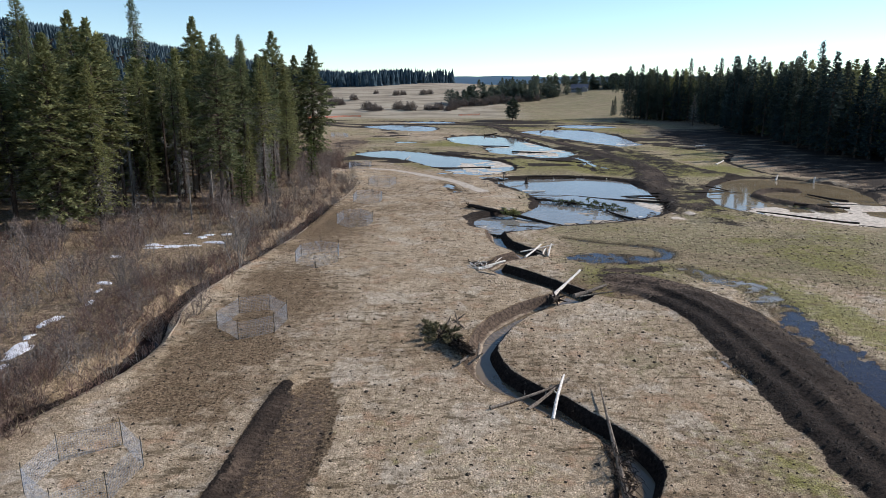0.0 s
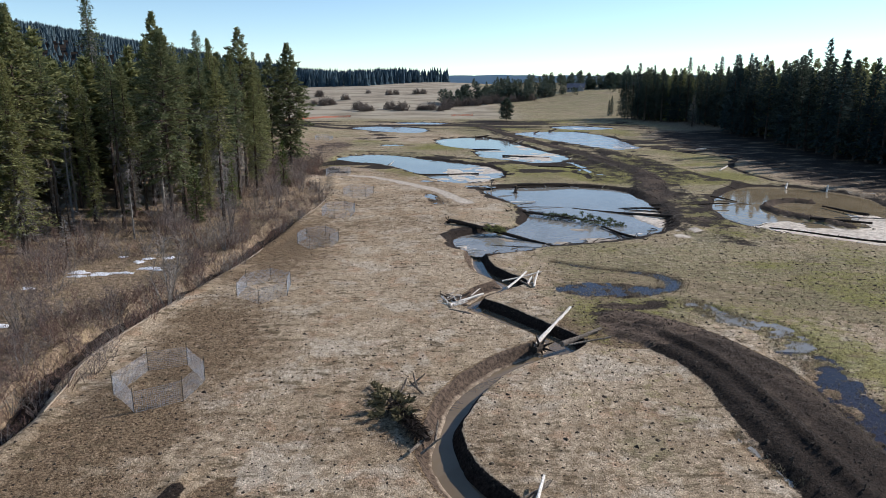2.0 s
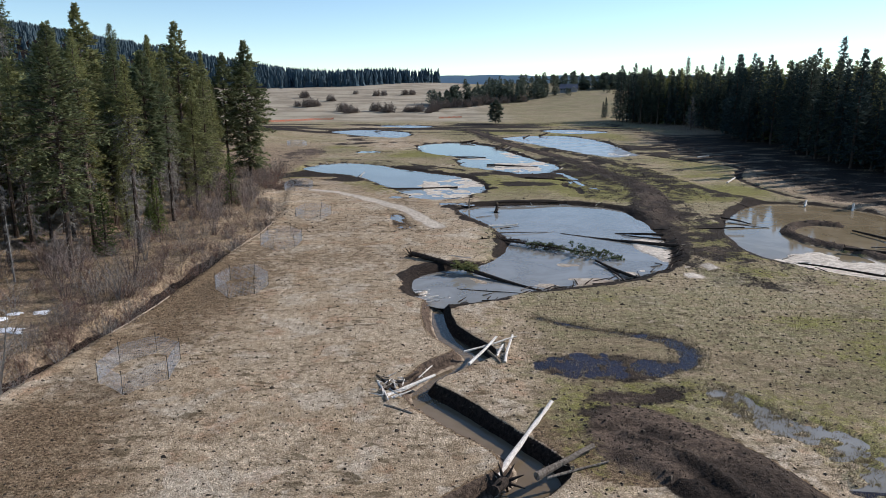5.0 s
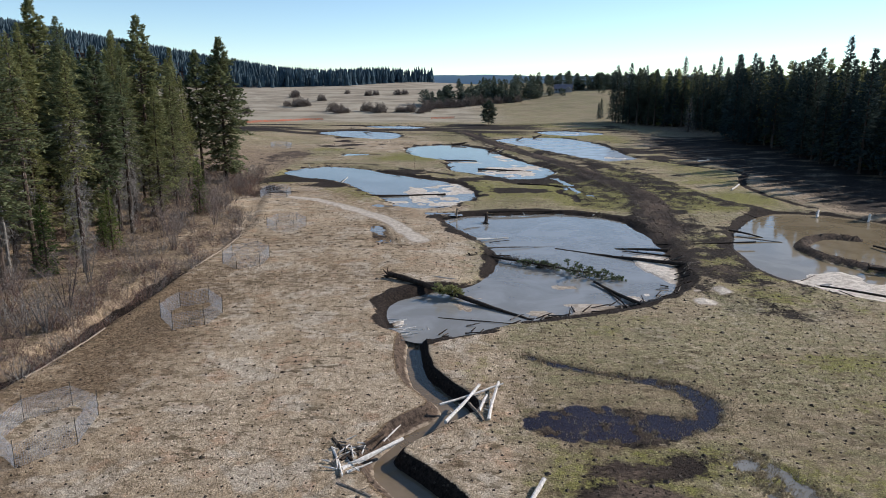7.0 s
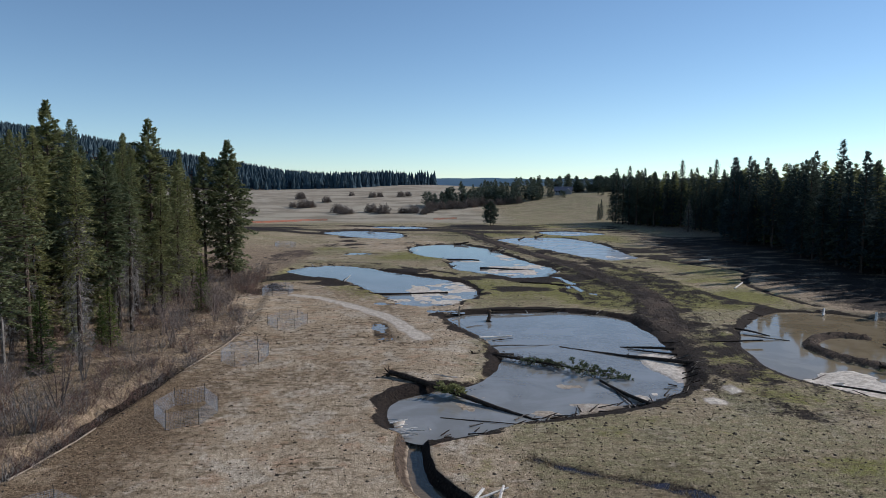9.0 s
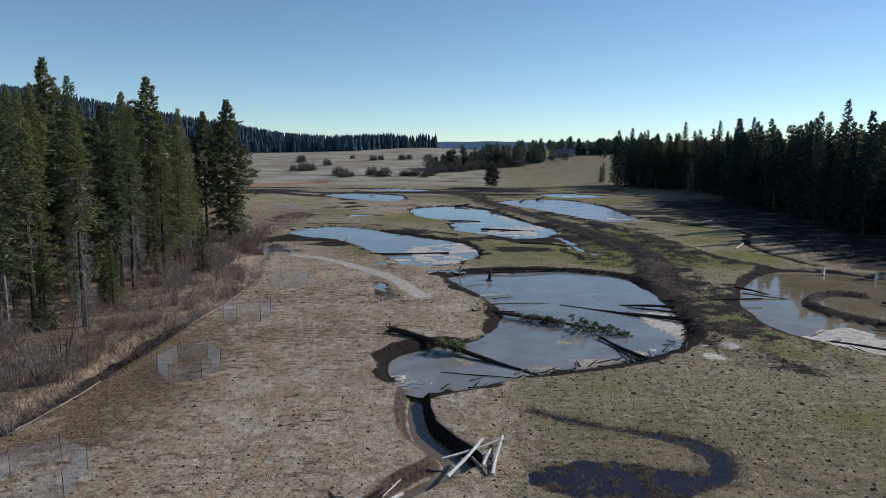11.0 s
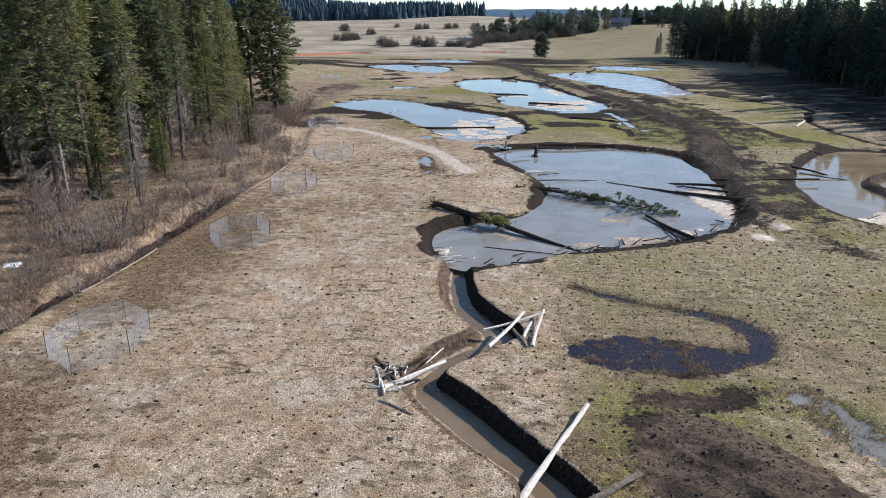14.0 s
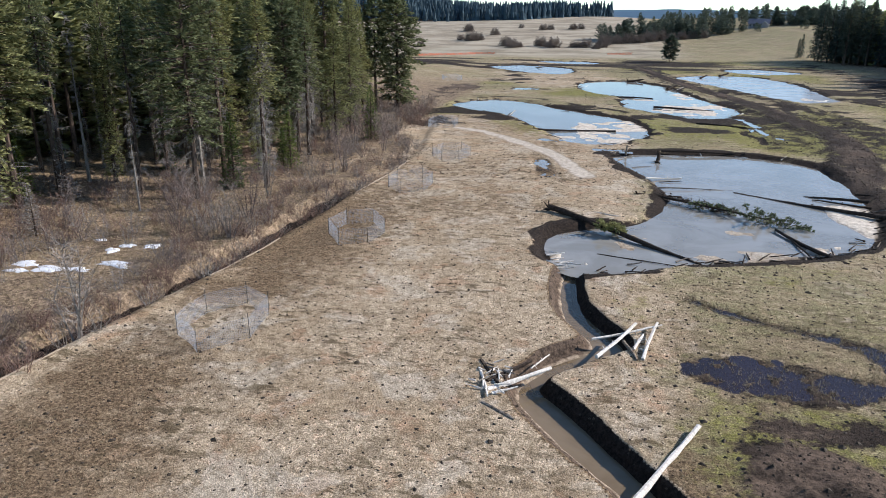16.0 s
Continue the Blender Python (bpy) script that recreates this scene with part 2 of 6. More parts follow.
WIRE = plain_material("galvanised_wire", (0.30, 0.33, 0.38), (0.46, 0.50, 0.56), 8.0, 0.45, 0.3)
POST = plain_material("steel_post", (0.05, 0.05, 0.045), (0.13, 0.12, 0.11), 8.0, 0.6)
WATTLE = plain_material("straw_wattle", (0.20, 0.155, 0.11), (0.38, 0.31, 0.23), 7.0)
ORANGE = plain_material("orange_fence_net", (0.70, 0.13, 0.05), (0.85, 0.22, 0.10), 2.0)
SIDING = plain_material("house_siding", (0.20, 0.20, 0.21), (0.29, 0.29, 0.30), 0.8)
ROOFING = plain_material("roof_shingles", (0.07, 0.08, 0.11), (0.12, 0.13, 0.17), 1.5)
TRIM_WHITE = plain_material("white_trim", (0.60, 0.60, 0.60), (0.78, 0.78, 0.76), 1.0)
PANE = water_material("window_glass", (0.02, 0.025, 0.03), 0.05)
# blue of distance haze painted on in place of the hills' woodland green
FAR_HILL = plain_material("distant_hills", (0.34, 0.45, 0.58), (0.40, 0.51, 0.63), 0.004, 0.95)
BUSH = bark_material("grey_willow_twigs", (0.110, 0.085, 0.072), (0.290, 0.235, 0.200))


# ---- mesh helpers ----
def mesh_of(name, verts, faces, materials):
    me = bpy.data.meshes.new(name)
    me.from_pydata([tuple(v) for v in verts], [], faces)
    for m in materials if isinstance(materials, (list, tuple)) else (materials,):
        me.materials.append(m)
    me.update()
    return me


def part(name, me, parent, label=""):
    ob = new(name, me)
    ob.parent = parent
    return tagged(ob, label)


def thing(name, label, category, group="", kind="", m=None, me=None):
    ob = tagged(new(name, me), label, category, group, kind)
    if m is not None:
        ob.matrix_basis = m
    return ob


class Soup:
    """Collects vertices and faces for one mesh."""

    def __init__(self):
        self.v, self.f = [], []

    def tri(self, a, b, c):
        n = len(self.v)
        self.v += [a, b, c]
        self.f.append((n, n + 1, n + 2))

    def tube(self, points, radii, sides=5, cap=True):
        n0, side = len(self.v), Vector((0, 0, 1))
        for i, p in enumerate(points):
            way = (points[min(i + 1, len(points) - 1)] - points[max(i - 1, 0)]).normalized()
            u = way.orthogonal().normalized() if i == 0 else (u - way * u.dot(way)).normalized()
            w = way.cross(u)
            for k in range(sides):
                a = 2 * math.pi * k / sides
                self.v.append(p + (u * math.cos(a) + w * math.sin(a)) * radii[i])
        for i in range(len(points) - 1):
            for k in range(sides):
                a, b = n0 + i * sides + k, n0 + i * sides + (k + 1) % sides
                self.f.append((a, b, b + sides, a + sides))
        if cap:
            self.f.append(tuple(range(n0 + sides - 1, n0 - 1, -1)))
            last = n0 + (len(points) - 1) * sides
            self.f.append(tuple(range(last, last + sides)))

    def box(self, lo, hi):
        n = len(self.v)
        self.v += [Vector((x, y, z)) for x in (lo[0], hi[0]) for y in (lo[1], hi[1]) for z in (lo[2], hi[2])]
        self.f += [tuple(n + i for i in q) for q in ((0, 1, 3, 2), (4, 6, 7, 5), (0, 4, 5, 1), (2, 3, 7, 6), (0, 2, 6, 4), (1, 5, 7, 3))]

    def mesh(self, name, material):
        return mesh_of(name, self.v, self.f, material)


def spline(points, per=6, closed=False):
    """A smooth curve through the points, as an array."""
    p = np.array(points, float)
    n, out = len(p), []
    for i in range(n if closed else n - 1):
        if closed:
            a, b, c, d = p[(i - 1) % n], p[i], p[(i + 1) % n], p[(i + 2) % n]
        else:
            a, b, c, d = p[max(i - 1, 0)], p[i], p[i + 1], p[min(i + 2, n - 1)]
        for k in range(per):
            t = k / per
            out.append(0.5 * (2 * b + (c - a) * t + (2 * a - 5 * b + 4 * c - d) * t * t + (3 * b - a - 3 * c + d) * t ** 3))
    if not closed:
        out.append(p[-1])
    return np.array(out)


def smooth(a, b, v):
    t = np.clip((v - a) / (b - a), 0, 1)
    return t * t * (3 - 2 * t)


def lattice(ix, iy, seed):
    h = (ix.astype(np.int64) * 374761393 + iy.astype(np.int64) * 668265263 + seed * 974711) & 0xFFFFFFFF
    h = ((h ^ (h >> 13)) * 1274126177) & 0xFFFFFFFF
    return ((h ^ (h >> 16)) & 0xFFFF) / 65535.0


def fbm(x, y, size, seed=0, octaves=4):
    """Smooth noise from -1 to 1, the largest bumps as wide as size."""
    total, amp, norm = np.zeros_like(x, float), 1.0, 0.0
    for o in range(octaves):
        u, v = x / size * 2 ** o + 31.7 * o, y / size * 2 ** o - 17.3 * o
        iu, iv = np.floor(u), np.floor(v)
        fu, fv = u - iu, v - iv
        fu, fv = fu * fu * (3 - 2 * fu), fv * fv * (3 - 2 * fv)
        a, b = lattice(iu, iv, seed + o), lattice(iu + 1, iv, seed + o)
        c, d = lattice(iu, iv + 1, seed + o), lattice(iu + 1, iv + 1, seed + o)
        total += amp * ((a * (1 - fu) + b * fu) * (1 - fv) + (c * (1 - fu) + d * fu) * fv - 0.5) * 2
        norm += amp
        amp *= 0.5
    return total / norm


def to_line(x, y, line, reach):
    """Distance to a line, with the side (right of its way: plus) and the share of the way along it."""
    best, side, along = np.full(x.shape, 1e9), np.ones(x.shape), np.zeros(x.shape)
    lo, hi = line.min(0) - reach, line.max(0) + reach
    near = np.where((x > lo[0]) & (x < hi[0]) & (y > lo[1]) & (y < hi[1]))[0]
    px, py = x[near], y[near]
    b, s, l = best[near], side[near], along[near]
    n = len(line) - 1
    for i in range(n):
        (ax, ay), (bx, by) = line[i], line[i + 1]
        dx, dy = bx - ax, by - ay
        t = np.clip(((px - ax) * dx + (py - ay) * dy) / (dx * dx + dy * dy + 1e-9), 0, 1)
        d = np.hypot(px - ax - t * dx, py - ay - t * dy)
        m = d < b
        b = np.where(m, d, b)
        s = np.where(m, np.sign((px - ax) * dy - (py - ay) * dx), s)
        l = np.where(m, (i + t) / n, l)
    best[near], side[near], along[near] = b, s, l
    return best, side, along


def to_shape(x, y, line, reach):
    """Signed distance to a closed outline: inside minus."""
    closed = np.vstack([line, line[:1]])
    d, _, _ = to_line(x, y, closed, reach)
    inside = np.zeros(x.shape, bool)
    for (ax, ay), (bx, by) in zip(closed[:-1], closed[1:]):
        cross = ((ay > y) != (by > y)) & (x < (bx - ax) * (y - ay) / (by - ay + 1e-12) + ax)
        inside ^= cross
    return np.where(inside, -d, d)


# ---- the plan of the valley floor ----
BANK_EAST = spline([(13.2, -34), (7.8, -20), (11.0, -6), (6.6, 8), (7.2, 20), (9.2, 28), (10.9, 31.0), (11.8, 33.4), (11.5, 35.6), (10.6, 37.7), (9.3, 39.7), (8.0, 41.8), (6.4, 43.7), (5.2, 45.6), (4.4, 47.8), (4.2, 50.4), (4.8, 53.0),
                    (6.2, 56.1), (8.1, 59.1), (10.6, 61.4), (13.0, 62.7), (14.4, 64.4), (14.3, 66.2), (13.2, 68.2), (11.8, 70.1), (9.9, 72.8), (7.9, 75.4), (7.1, 76.6), (7.9, 77.7), (9.7, 79.6), (11.4, 81.2), (12.0, 82.6),
                    (11.3, 84.5), (9.8, 86.9), (8.9, 89.4), (8.5, 93.2), (8.5, 96.8)], 5)
BANK_WEST = spline([(10.8, -34), (5.2, -20), (8.4, -6), (4.0, 8), (4.6, 20), (6.8, 28), (8.6, 31.0), (9.2, 33.6), (9.0, 36.4), (7.8, 38.0), (6.4, 39.8), (4.8, 41.8), (3.2, 43.3), (2.2, 45.0), (1.7, 47.3), (1.8, 50.2), (2.5, 53.9),
                    (3.6, 57.0), (5.3, 59.7), (7.2, 62.0), (9.4, 63.9), (10.8, 65.4), (10.4, 67.1), (9.0, 68.8), (7.6, 70.4), (6.4, 72.0), (5.3, 73.7), (4.8, 75.1), (4.7, 76.7), (5.4, 78.3), (6.6, 80.3), (8.2, 81.9),
                    (8.6, 83.0), (7.6, 84.7), (6.6, 87.0), (6.2, 89.8), (6.0, 93.4), (6.2, 96.8)], 5)
DITCH = spline([(-33, -40), (-31.5, -12), (-29, 20), (-27.3, 36.5), (-26.2, 40), (-24.9, 43.6), (-24.1, 47.5), (-23.8, 53), (-25.0, 58.7), (-25.2, 65.5), (-24.2, 74), (-23.2, 80), (-21.6, 88),
                (-20.8, 99), (-19.8, 119), (-19.0, 137), (-20.5, 152), (-26, 185)], 4)
PONDS = {
    "a": dict(rim=2.5, level=-0.40, water="grey", outline=[(5.0, 99.8), (5.2, 105.5), (8.5, 109.0), (13.6, 112.4), (16.8, 119.5), (17.2, 127), (15.6, 136), (12.0, 145), (12.6, 150.8), (24.3, 154), (33.0, 153),
                                                  (38.6, 148), (40.0, 138), (38.8, 124), (37.0, 114.5), (33.0, 108), (26.0, 103.4), (17.4, 100), (9.0, 95.6)],
              flats=[(36.5, 120.5, 4.0, 5.5, 1.0), (37.5, 114.0, 3.2, 4.5, 0.95), (31.5, 107.5, 5, 2.6, 0.52), (22.0, 103.6, 8.0, 2.6, 0.42), (14, 105, 5, 4, 0.38), (7.0, 99.0, 2.2, 2.6, 0.55), (21, 110, 7, 3.5, 0.30)]),
    "b": dict(rim=1.5, level=-0.40, water="tan", outline=[(51.0, 132.8), (54.4, 140), (61.5, 150), (69.5, 154.6), (77.5, 150.5), (81.5, 141), (80.0, 130), (76, 118), (72.0, 104), (62.0, 99), (54.0, 106), (50.2, 111), (48.4, 115), (48.0, 120), (49.0, 126.5)],
              flats=[(61, 107, 13, 8.0, 1.0), (54.5, 113, 5, 6, 0.9), (71, 115, 6, 10, 0.95)]),
    "c": dict(rim=1.6, level=-0.26, water="grey", outline=[(-26, 206), (-24.5, 216), (-19.5, 222), (-10.5, 219.5), (-1.5, 207.5), (7.5, 198), (14, 190), (17.6, 179), (16.2, 167.5), (11.5, 159.5), (6.0, 158.6), (0.5, 166.5), (-4, 177), (-10.8, 191), (-19, 198)],
              flats=[(10.5, 175, 11.0, 17, 0.60), (4, 166, 8, 7, 0.50)]),
    "d": dict(rim=1.5, level=-0.26, water="grey", outline=[(1.6, 268), (5.4, 284), (17.5, 287), (28.0, 270), (31.6, 247), (36, 229), (39.5, 210), (31.5, 195.5), (23.5, 201), (14.6, 213), (13.5, 234), (5.6, 246)],
              flats=[(29, 214, 10, 16, 0.66), (19, 228, 8, 9, 0.50), (31, 244, 4, 12, .6)]),
    "e": dict(rim=1.0, level=-0.26, water="ruffled", outline=[(34.5, 304), (43, 319), (61, 319.5), (69.5, 292), (69, 252), (68.5, 239.5), (56.5, 233.5), (50, 251), (43.2, 276)], flats=[(64, 244, 5, 6, 0.42)]),
    "f": dict(rim=2.0, level=-0.16, water="ruffled", outline=[(-39, 346), (-26, 358), (-4.5, 341), (-5.5, 312), (-17, 314), (-30, 329)], flats=[]),
    "g": dict(rim=2.0, level=-0.16, water="ruffled", outline=[(-23, 391), (-2, 394), (7, 379), (-6, 373)], flats=[]),
    "h": dict(rim=1.5, level=-0.16, water="ruffled", outline=[(56, 350), (71, 359), (84, 340), (65, 329)], flats=[(70, 342, 8, 6, 0.35)]),
}
POOLS = {
    "p": dict(water="dark", line=[(16.2, 91.0), (19.2, 88.6), (22.8, 86.8), (26.0, 85.2), (27.4, 82.4), (26.2, 80.0), (22.8, 79.2), (19.2, 79.5), (16.4, 79.8)], wide=(0.6, 2.5), depth=0.16),
    "q": dict(water="dark", line=[(32.0, 14), (31.0, 30), (30.5, 40), (30.4, 46), (30.3, 51), (30.2, 55), (30.7, 59.5)], wide=(3.4, 1.9), depth=0.20),
    "x": dict(water="grey", line=[(26.8, 75.0), (27.7, 72.4), (28.6, 70.2)], wide=(1.3, 1.9), depth=0.095),
    "y": dict(water="grey", line=[(30.6, 69.0), (31.3, 66.5), (30.8, 63.5), (30.8, 60.5)], wide=(1.8, 2.0), depth=0.112),
    "r": dict(water="grey", line=[(0.9, 142), (1.8, 137), (2.4, 132)], wide=(1.3, 1.7), depth=0.15),
    "s": dict(water="grey", line=[(-0.5, 160.5), (1.8, 159.6)], wide=(1.4, 1.4), depth=0.15),
    "t": dict(water="grey", line=[(8.8, 153.0), (12.0, 153.0)], wide=(1.3, 1.3), depth=0.15),
    "u": dict(water="grey", line=[(-14.5, 250), (-8.5, 250)], wide=(4, 3.5), depth=0.16),
    "v": dict(water="grey", line=[(20.4, 49.8), (20.9, 46.6), (21.3, 44.4)], wide=(0.3, 0.5), depth=0.15),
    "w": dict(water="grey", line=[(37, 196), (38.5, 186), (38, 178), (40.5, 170)], wide=(1.2, 0.9), depth=0.2),
}
SOUTH_SHORE = spline([(9.6, 95.2), (17.6, 99.4), (26.2, 102.8), (33.3, 107.3), (37.4, 114.0), (39.2, 123.0)], 10)
HAUL_ROAD = spline([(27, -40), (25.2, -18), (24.2, 4), (24.0, 24), (24.1, 34), (24.3, 40), (24.4, 47), (24.4, 54), (23.6, 60.5), (21.4, 66.2), (19.0, 69.0)], 6)
SCRAPE = spline([(-8, -40), (-9, -18), (-9.6, 4), (-9.4, 22), (-9.3, 30), (-9.0, 36), (-8.8, 41), (-8.4, 44.6)], 6)
TRACK = spline([(24, 352), (30, 300), (36.5, 262), (41.2, 240), (45.1, 217), (47.5, 196), (49.4, 179), (49.2, 166), (46.5, 153), (43.8, 142), (42.0, 130), (42, 117), (43, 106)], 6)
SIDE_TRACK = spline([(44, 258), (49.7, 241), (54.4, 225), (57, 203), (58.7, 185), (59.6, 168), (63, 157)], 6)
RILL_EAST = spline([(70, 240), (78, 222), (85, 208), (80, 196), (76, 186), (74.5, 174), (75, 163), (76, 158)], 5)
RILL_MID = spline([(33.5, 186), (37, 181), (34.5, 176), (36.5, 171), (36, 165.5)], 6)
PATH = spline([(-17, 169.5), (-11.5, 165.7), (-4.4, 157), (2.0, 147), (5.8, 137), (7.6, 132)], 6)


def far_height(x, y):
    """The gentle hills beyond the wetland."""
    z = 12.5 * smooth(430, 720, y) + 10 * np.exp(-((x + 30) / 170) ** 2 - ((y - 960) / 170) ** 2)
    z += np.clip((-x - 125) * 0.17, 0, 105) * smooth(800, 1000, y) * (1 - smooth(1300, 1900, y))
    z += 5.5 * smooth(60, 150, x) * smooth(420, 600, y)
    z -= 14 * smooth(1150, 1700, y) * (1 - smooth(250, 700, -x))
    z += 3.0 * smooth(110, 190, x) * smooth(60, 250, y) * (1 - smooth(420, 600, y))
    z += 2.5 * smooth(34, 70, -x) * smooth(20, 80, y) * (1 - smooth(300, 420, y))
    return z


def valley(x, y):
    """Height, tones (bare soil with painted shade, moss, mud) and covers (thatch, forest litter, pasture) of the
    ground.
    """
    near = 1 - smooth(260, 420, y)
    h = far_height(x, y) + 0.05 * fbm(x, y, 6.0, 3, 4) * near + 0.012 * fbm(x, y, 0.9, 5, 2) * near + 0.09 + 0.08 * (1 - smooth(11.5, 14.0, x)) * (1 - smooth(135, 150, y))
    dark, green, pale = np.zeros(x.shape), np.zeros(x.shape), np.zeros(x.shape)
    wob = fbm(x, y, 3.0, 11, 4)
    big = fbm(x, y, 16.0, 21, 4)
    # covers
    thatch = 0.24 + 0.35 * big + 0.36 * smooth(-5, -17, x + 6 * big) * (0.85 + 0.9 * fbm(x * 0.6, y, 5.0, 121, 5)) * smooth(30, 45, y) * (1 - smooth(95, 130, y)) * (1 - smooth(-19, -23, x + 1.5 * wob))
    thatch = thatch + 0.05 * np.exp(-((x - 17) / 6) ** 2 - ((y - 57) / 9) ** 2) + 0.25 * smooth(12, 20, x) * smooth(64, 72, y) * (1 - smooth(86, 96, y))
    duff = smooth(-23, -26, x + 0.02 * (y - 60) + 1.2 * wob) * (1 - smooth(240, 300, y)) + smooth(105, 122, x + 5 * big) * (1 - smooth(420, 460, y))
    hill = smooth(-120, -150, x + 10 * big) * smooth(815, 850, y)
    duff = np.maximum(duff, hill)
    dark = np.maximum(dark, 0.8 * hill)
    field = smooth(150, 215, y + 12 * big) * 0.75 * (0.75 + 0.4 * big) + 0.56 * smooth(9, 17, x + 3 * wob) * smooth(60, 72, y + 6 * big) * (1 - smooth(400, 500, y) * 0.3)
    field = field + 0.45 * np.exp(-((x - 16) / 6) ** 2 - ((y - 52) / 12) ** 2) * (0.6 + wob)
    # the eastern wood's cast shade, painted as less green, browner, darker ground
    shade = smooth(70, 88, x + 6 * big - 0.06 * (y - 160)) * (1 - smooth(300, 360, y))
    field = field * (1 - 0.75 * smooth(480, 560, y) * (1 - smooth(30, 70, x)))
    for gx, gy, rx, ry, k in ((22, 74, 8, 4, 0.34), (32.5, 66, 4.5, 9, 0.75), (35.5, 55, 3.5, 10, 0.85), (24.5, 75, 5, 3, 0.4), (40, 88, 4.5, 3.0, 0.6), (11.5, 88, 3, 5, 0.4), (24, 87, 8, 3, 0.35), (43, 108, 8, 6, 0.35),
                              (-3, 38, 5, 7, 0.34), (4, 32, 5, 5, 0.40), (16, 36, 5, 6, 0.42), (18, 54, 4, 9, 0.42), (12, 54, 3, 4, 0.25), (19, 32, 2.5, 4, 0.6), (0, 250, 30, 18, 0.45), (80, 215, 17, 50, 0.85), (66, 165, 10, 14, 0.5), (110, 520, 50, 70, 0.4), (43, 90, 8, 1.6, 0.5), (38, 181, 4, 7, 0.7), (50, 75, 14, 12, 0.3)):
        green += k * np.exp(-((x - gx) / rx) ** 2 - ((y - gy) / ry) ** 2)
    meadow = smooth(10, 16, x) * smooth(58, 68, y) * (1 - smooth(130, 150, y)) * (1 - smooth(80, 110, x))
    green += 0.58 * meadow * smooth(0.0, 0.45, fbm(x, y, 9, 111, 5))
    middle = smooth(145, 175, y) * (1 - smooth(400, 440, y)) * smooth(-40, -24, x) * (1 - smooth(95, 120, x))
    patch = fbm(x * 0.6, y, 16, 101, 5)
    dark = np.maximum(dark, middle * 0.60 * smooth(0.16, 0.42, patch + 0.55 * fbm(x * 0.7, y, 4, 107, 4)))
    field = field * (1 - 0.5 * middle * smooth(0.0, 0.35, -fbm(x * 0.7, y, 26, 103, 4)))
    green += 0.78 * middle * smooth(-0.12, 0.30, fbm(x * 0.7, y, 22, 105, 4))
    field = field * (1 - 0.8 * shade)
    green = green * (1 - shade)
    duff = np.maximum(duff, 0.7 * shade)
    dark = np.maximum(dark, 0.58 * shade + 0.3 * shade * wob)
    # tracks and spoil
    d, s, t = to_line(x, y, HAUL_ROAD, 12)
    w = 3.0 - 0.6 * smooth(0.86, 1.0, t)
    sd = d * s
    w = w + 1.1 * smooth(-0.5, 0.5, sd)
    h += 0.45 * (1 - smooth(w - 1.4, w + 0.6, d + 0.25 * wob)) * (1 - 0.65 * smooth(0.82, 1.0, t))
    h += 0.24 * np.exp(-((sd + 0.3 + 0.1 * wob) / 0.35) ** 2) + 0.10 * np.exp(-((sd - 1.7 + 0.1 * wob) / 0.3) ** 2) - 0.12 * np.exp(-((sd + 1.3) / 0.5) ** 2) + 0.08 * np.exp(-((sd + 2.4) / 0.3) ** 2)
    rough_soil = (1 - smooth(w - 0.3 - 0.8 * smooth(0.85, 1, t), w + 0.7 + 1.2 * smooth(0.85, 1, t), d + 0.5 * wob))
    h += rough_soil * 0.09 * fbm(x, y, 0.9, 8, 3)
    dark = np.maximum(dark, rough_soil)
    thatch = np.where(rough_soil > 0.3, np.maximum(smooth(-0.4, 0.5, sd + 0.4 * wob) * 0.68, 0.72 * smooth(0.86, 0.95, t)) + 0.2 * wob, thatch)
    apron = np.exp(-((x - 19.0) / 5.4) ** 2 - ((y - 68.8) / 5.0) ** 2)
    dark = np.maximum(dark * (1 - 0.3 * apron), 0.66 * apron + 0.45 * wob * apron)
    h += 0.2 * apron * fbm(x, y, 1.1, 19, 3)
    moist = np.exp(-((x - 20) / 7.5) ** 2 - ((y - 74.5) / 3.4) ** 2)
    thatch = np.maximum(thatch, 0.75 * moist)
    dark = np.maximum(dark, moist * (0.46 + 0.75 * fbm(x * 0.7, y, 1.8, 123, 4)))
    thatch = np.where(apron > 0.3, 0.92 + 0.8 * fbm(x, y, 2.2, 23, 4), thatch)
    d, s, t = to_line(x, y, SCRAPE, 10)
    sd, w = d * s, 2.3 - 1.7 * smooth(0.80, 1.0, t)
    flat = 1 - smooth(w - 0.5, w + 0.5, d + 0.45 * wob)
    h -= 0.10 * flat
    h += 0.22 * np.exp(-((sd + 2.2) / 0.5) ** 2) + 0.06 * np.exp(-((sd - 2.5) / 0.35) ** 2) + 0.05 * flat * fbm(x, y, 0.8, 9, 3)
    for off in (-1.7, -0.8):
        h -= 0.10 * np.exp(-((sd - off) / 0.22) ** 2) * (0.6 + 0.4 * np.sin(y * 9))
    dark = np.maximum(dark, 0.47 * flat * (1 - 0.35 * smooth(0.86, 1.0, t)) + 0.9 * np.exp(-((sd + 2.1) / 0.6) ** 2) * (1 - smooth(0.94, 1.0, t)))
    dry = flat * smooth(-0.6, 0.2, sd) * (1 - smooth(1.5, 2.1, sd))
    thatch = np.where(flat > 0.2, 0.75 + 0.3 * dry + 0.3 * wob, thatch)
    d, s, t = to_line(x, y, TRACK, 20)
    rut = fbm(d * s, t * 40, 1.6, 17, 4)
    speck = fbm(x, y, 1.8, 18, 4)
    rough = 1 - smooth(4.0, 7.0, (d + 2.0 * wob + 3 * big) / (1 + 0.45 * smooth(0.7, 0.82, t)))
    dark = np.maximum(dark, rough * (0.51 + 0.30 * speck + 0.2 * wob) * (1 - 0.25 * smooth(0.9, 1.0, t)))
    green += 0.22 * rough
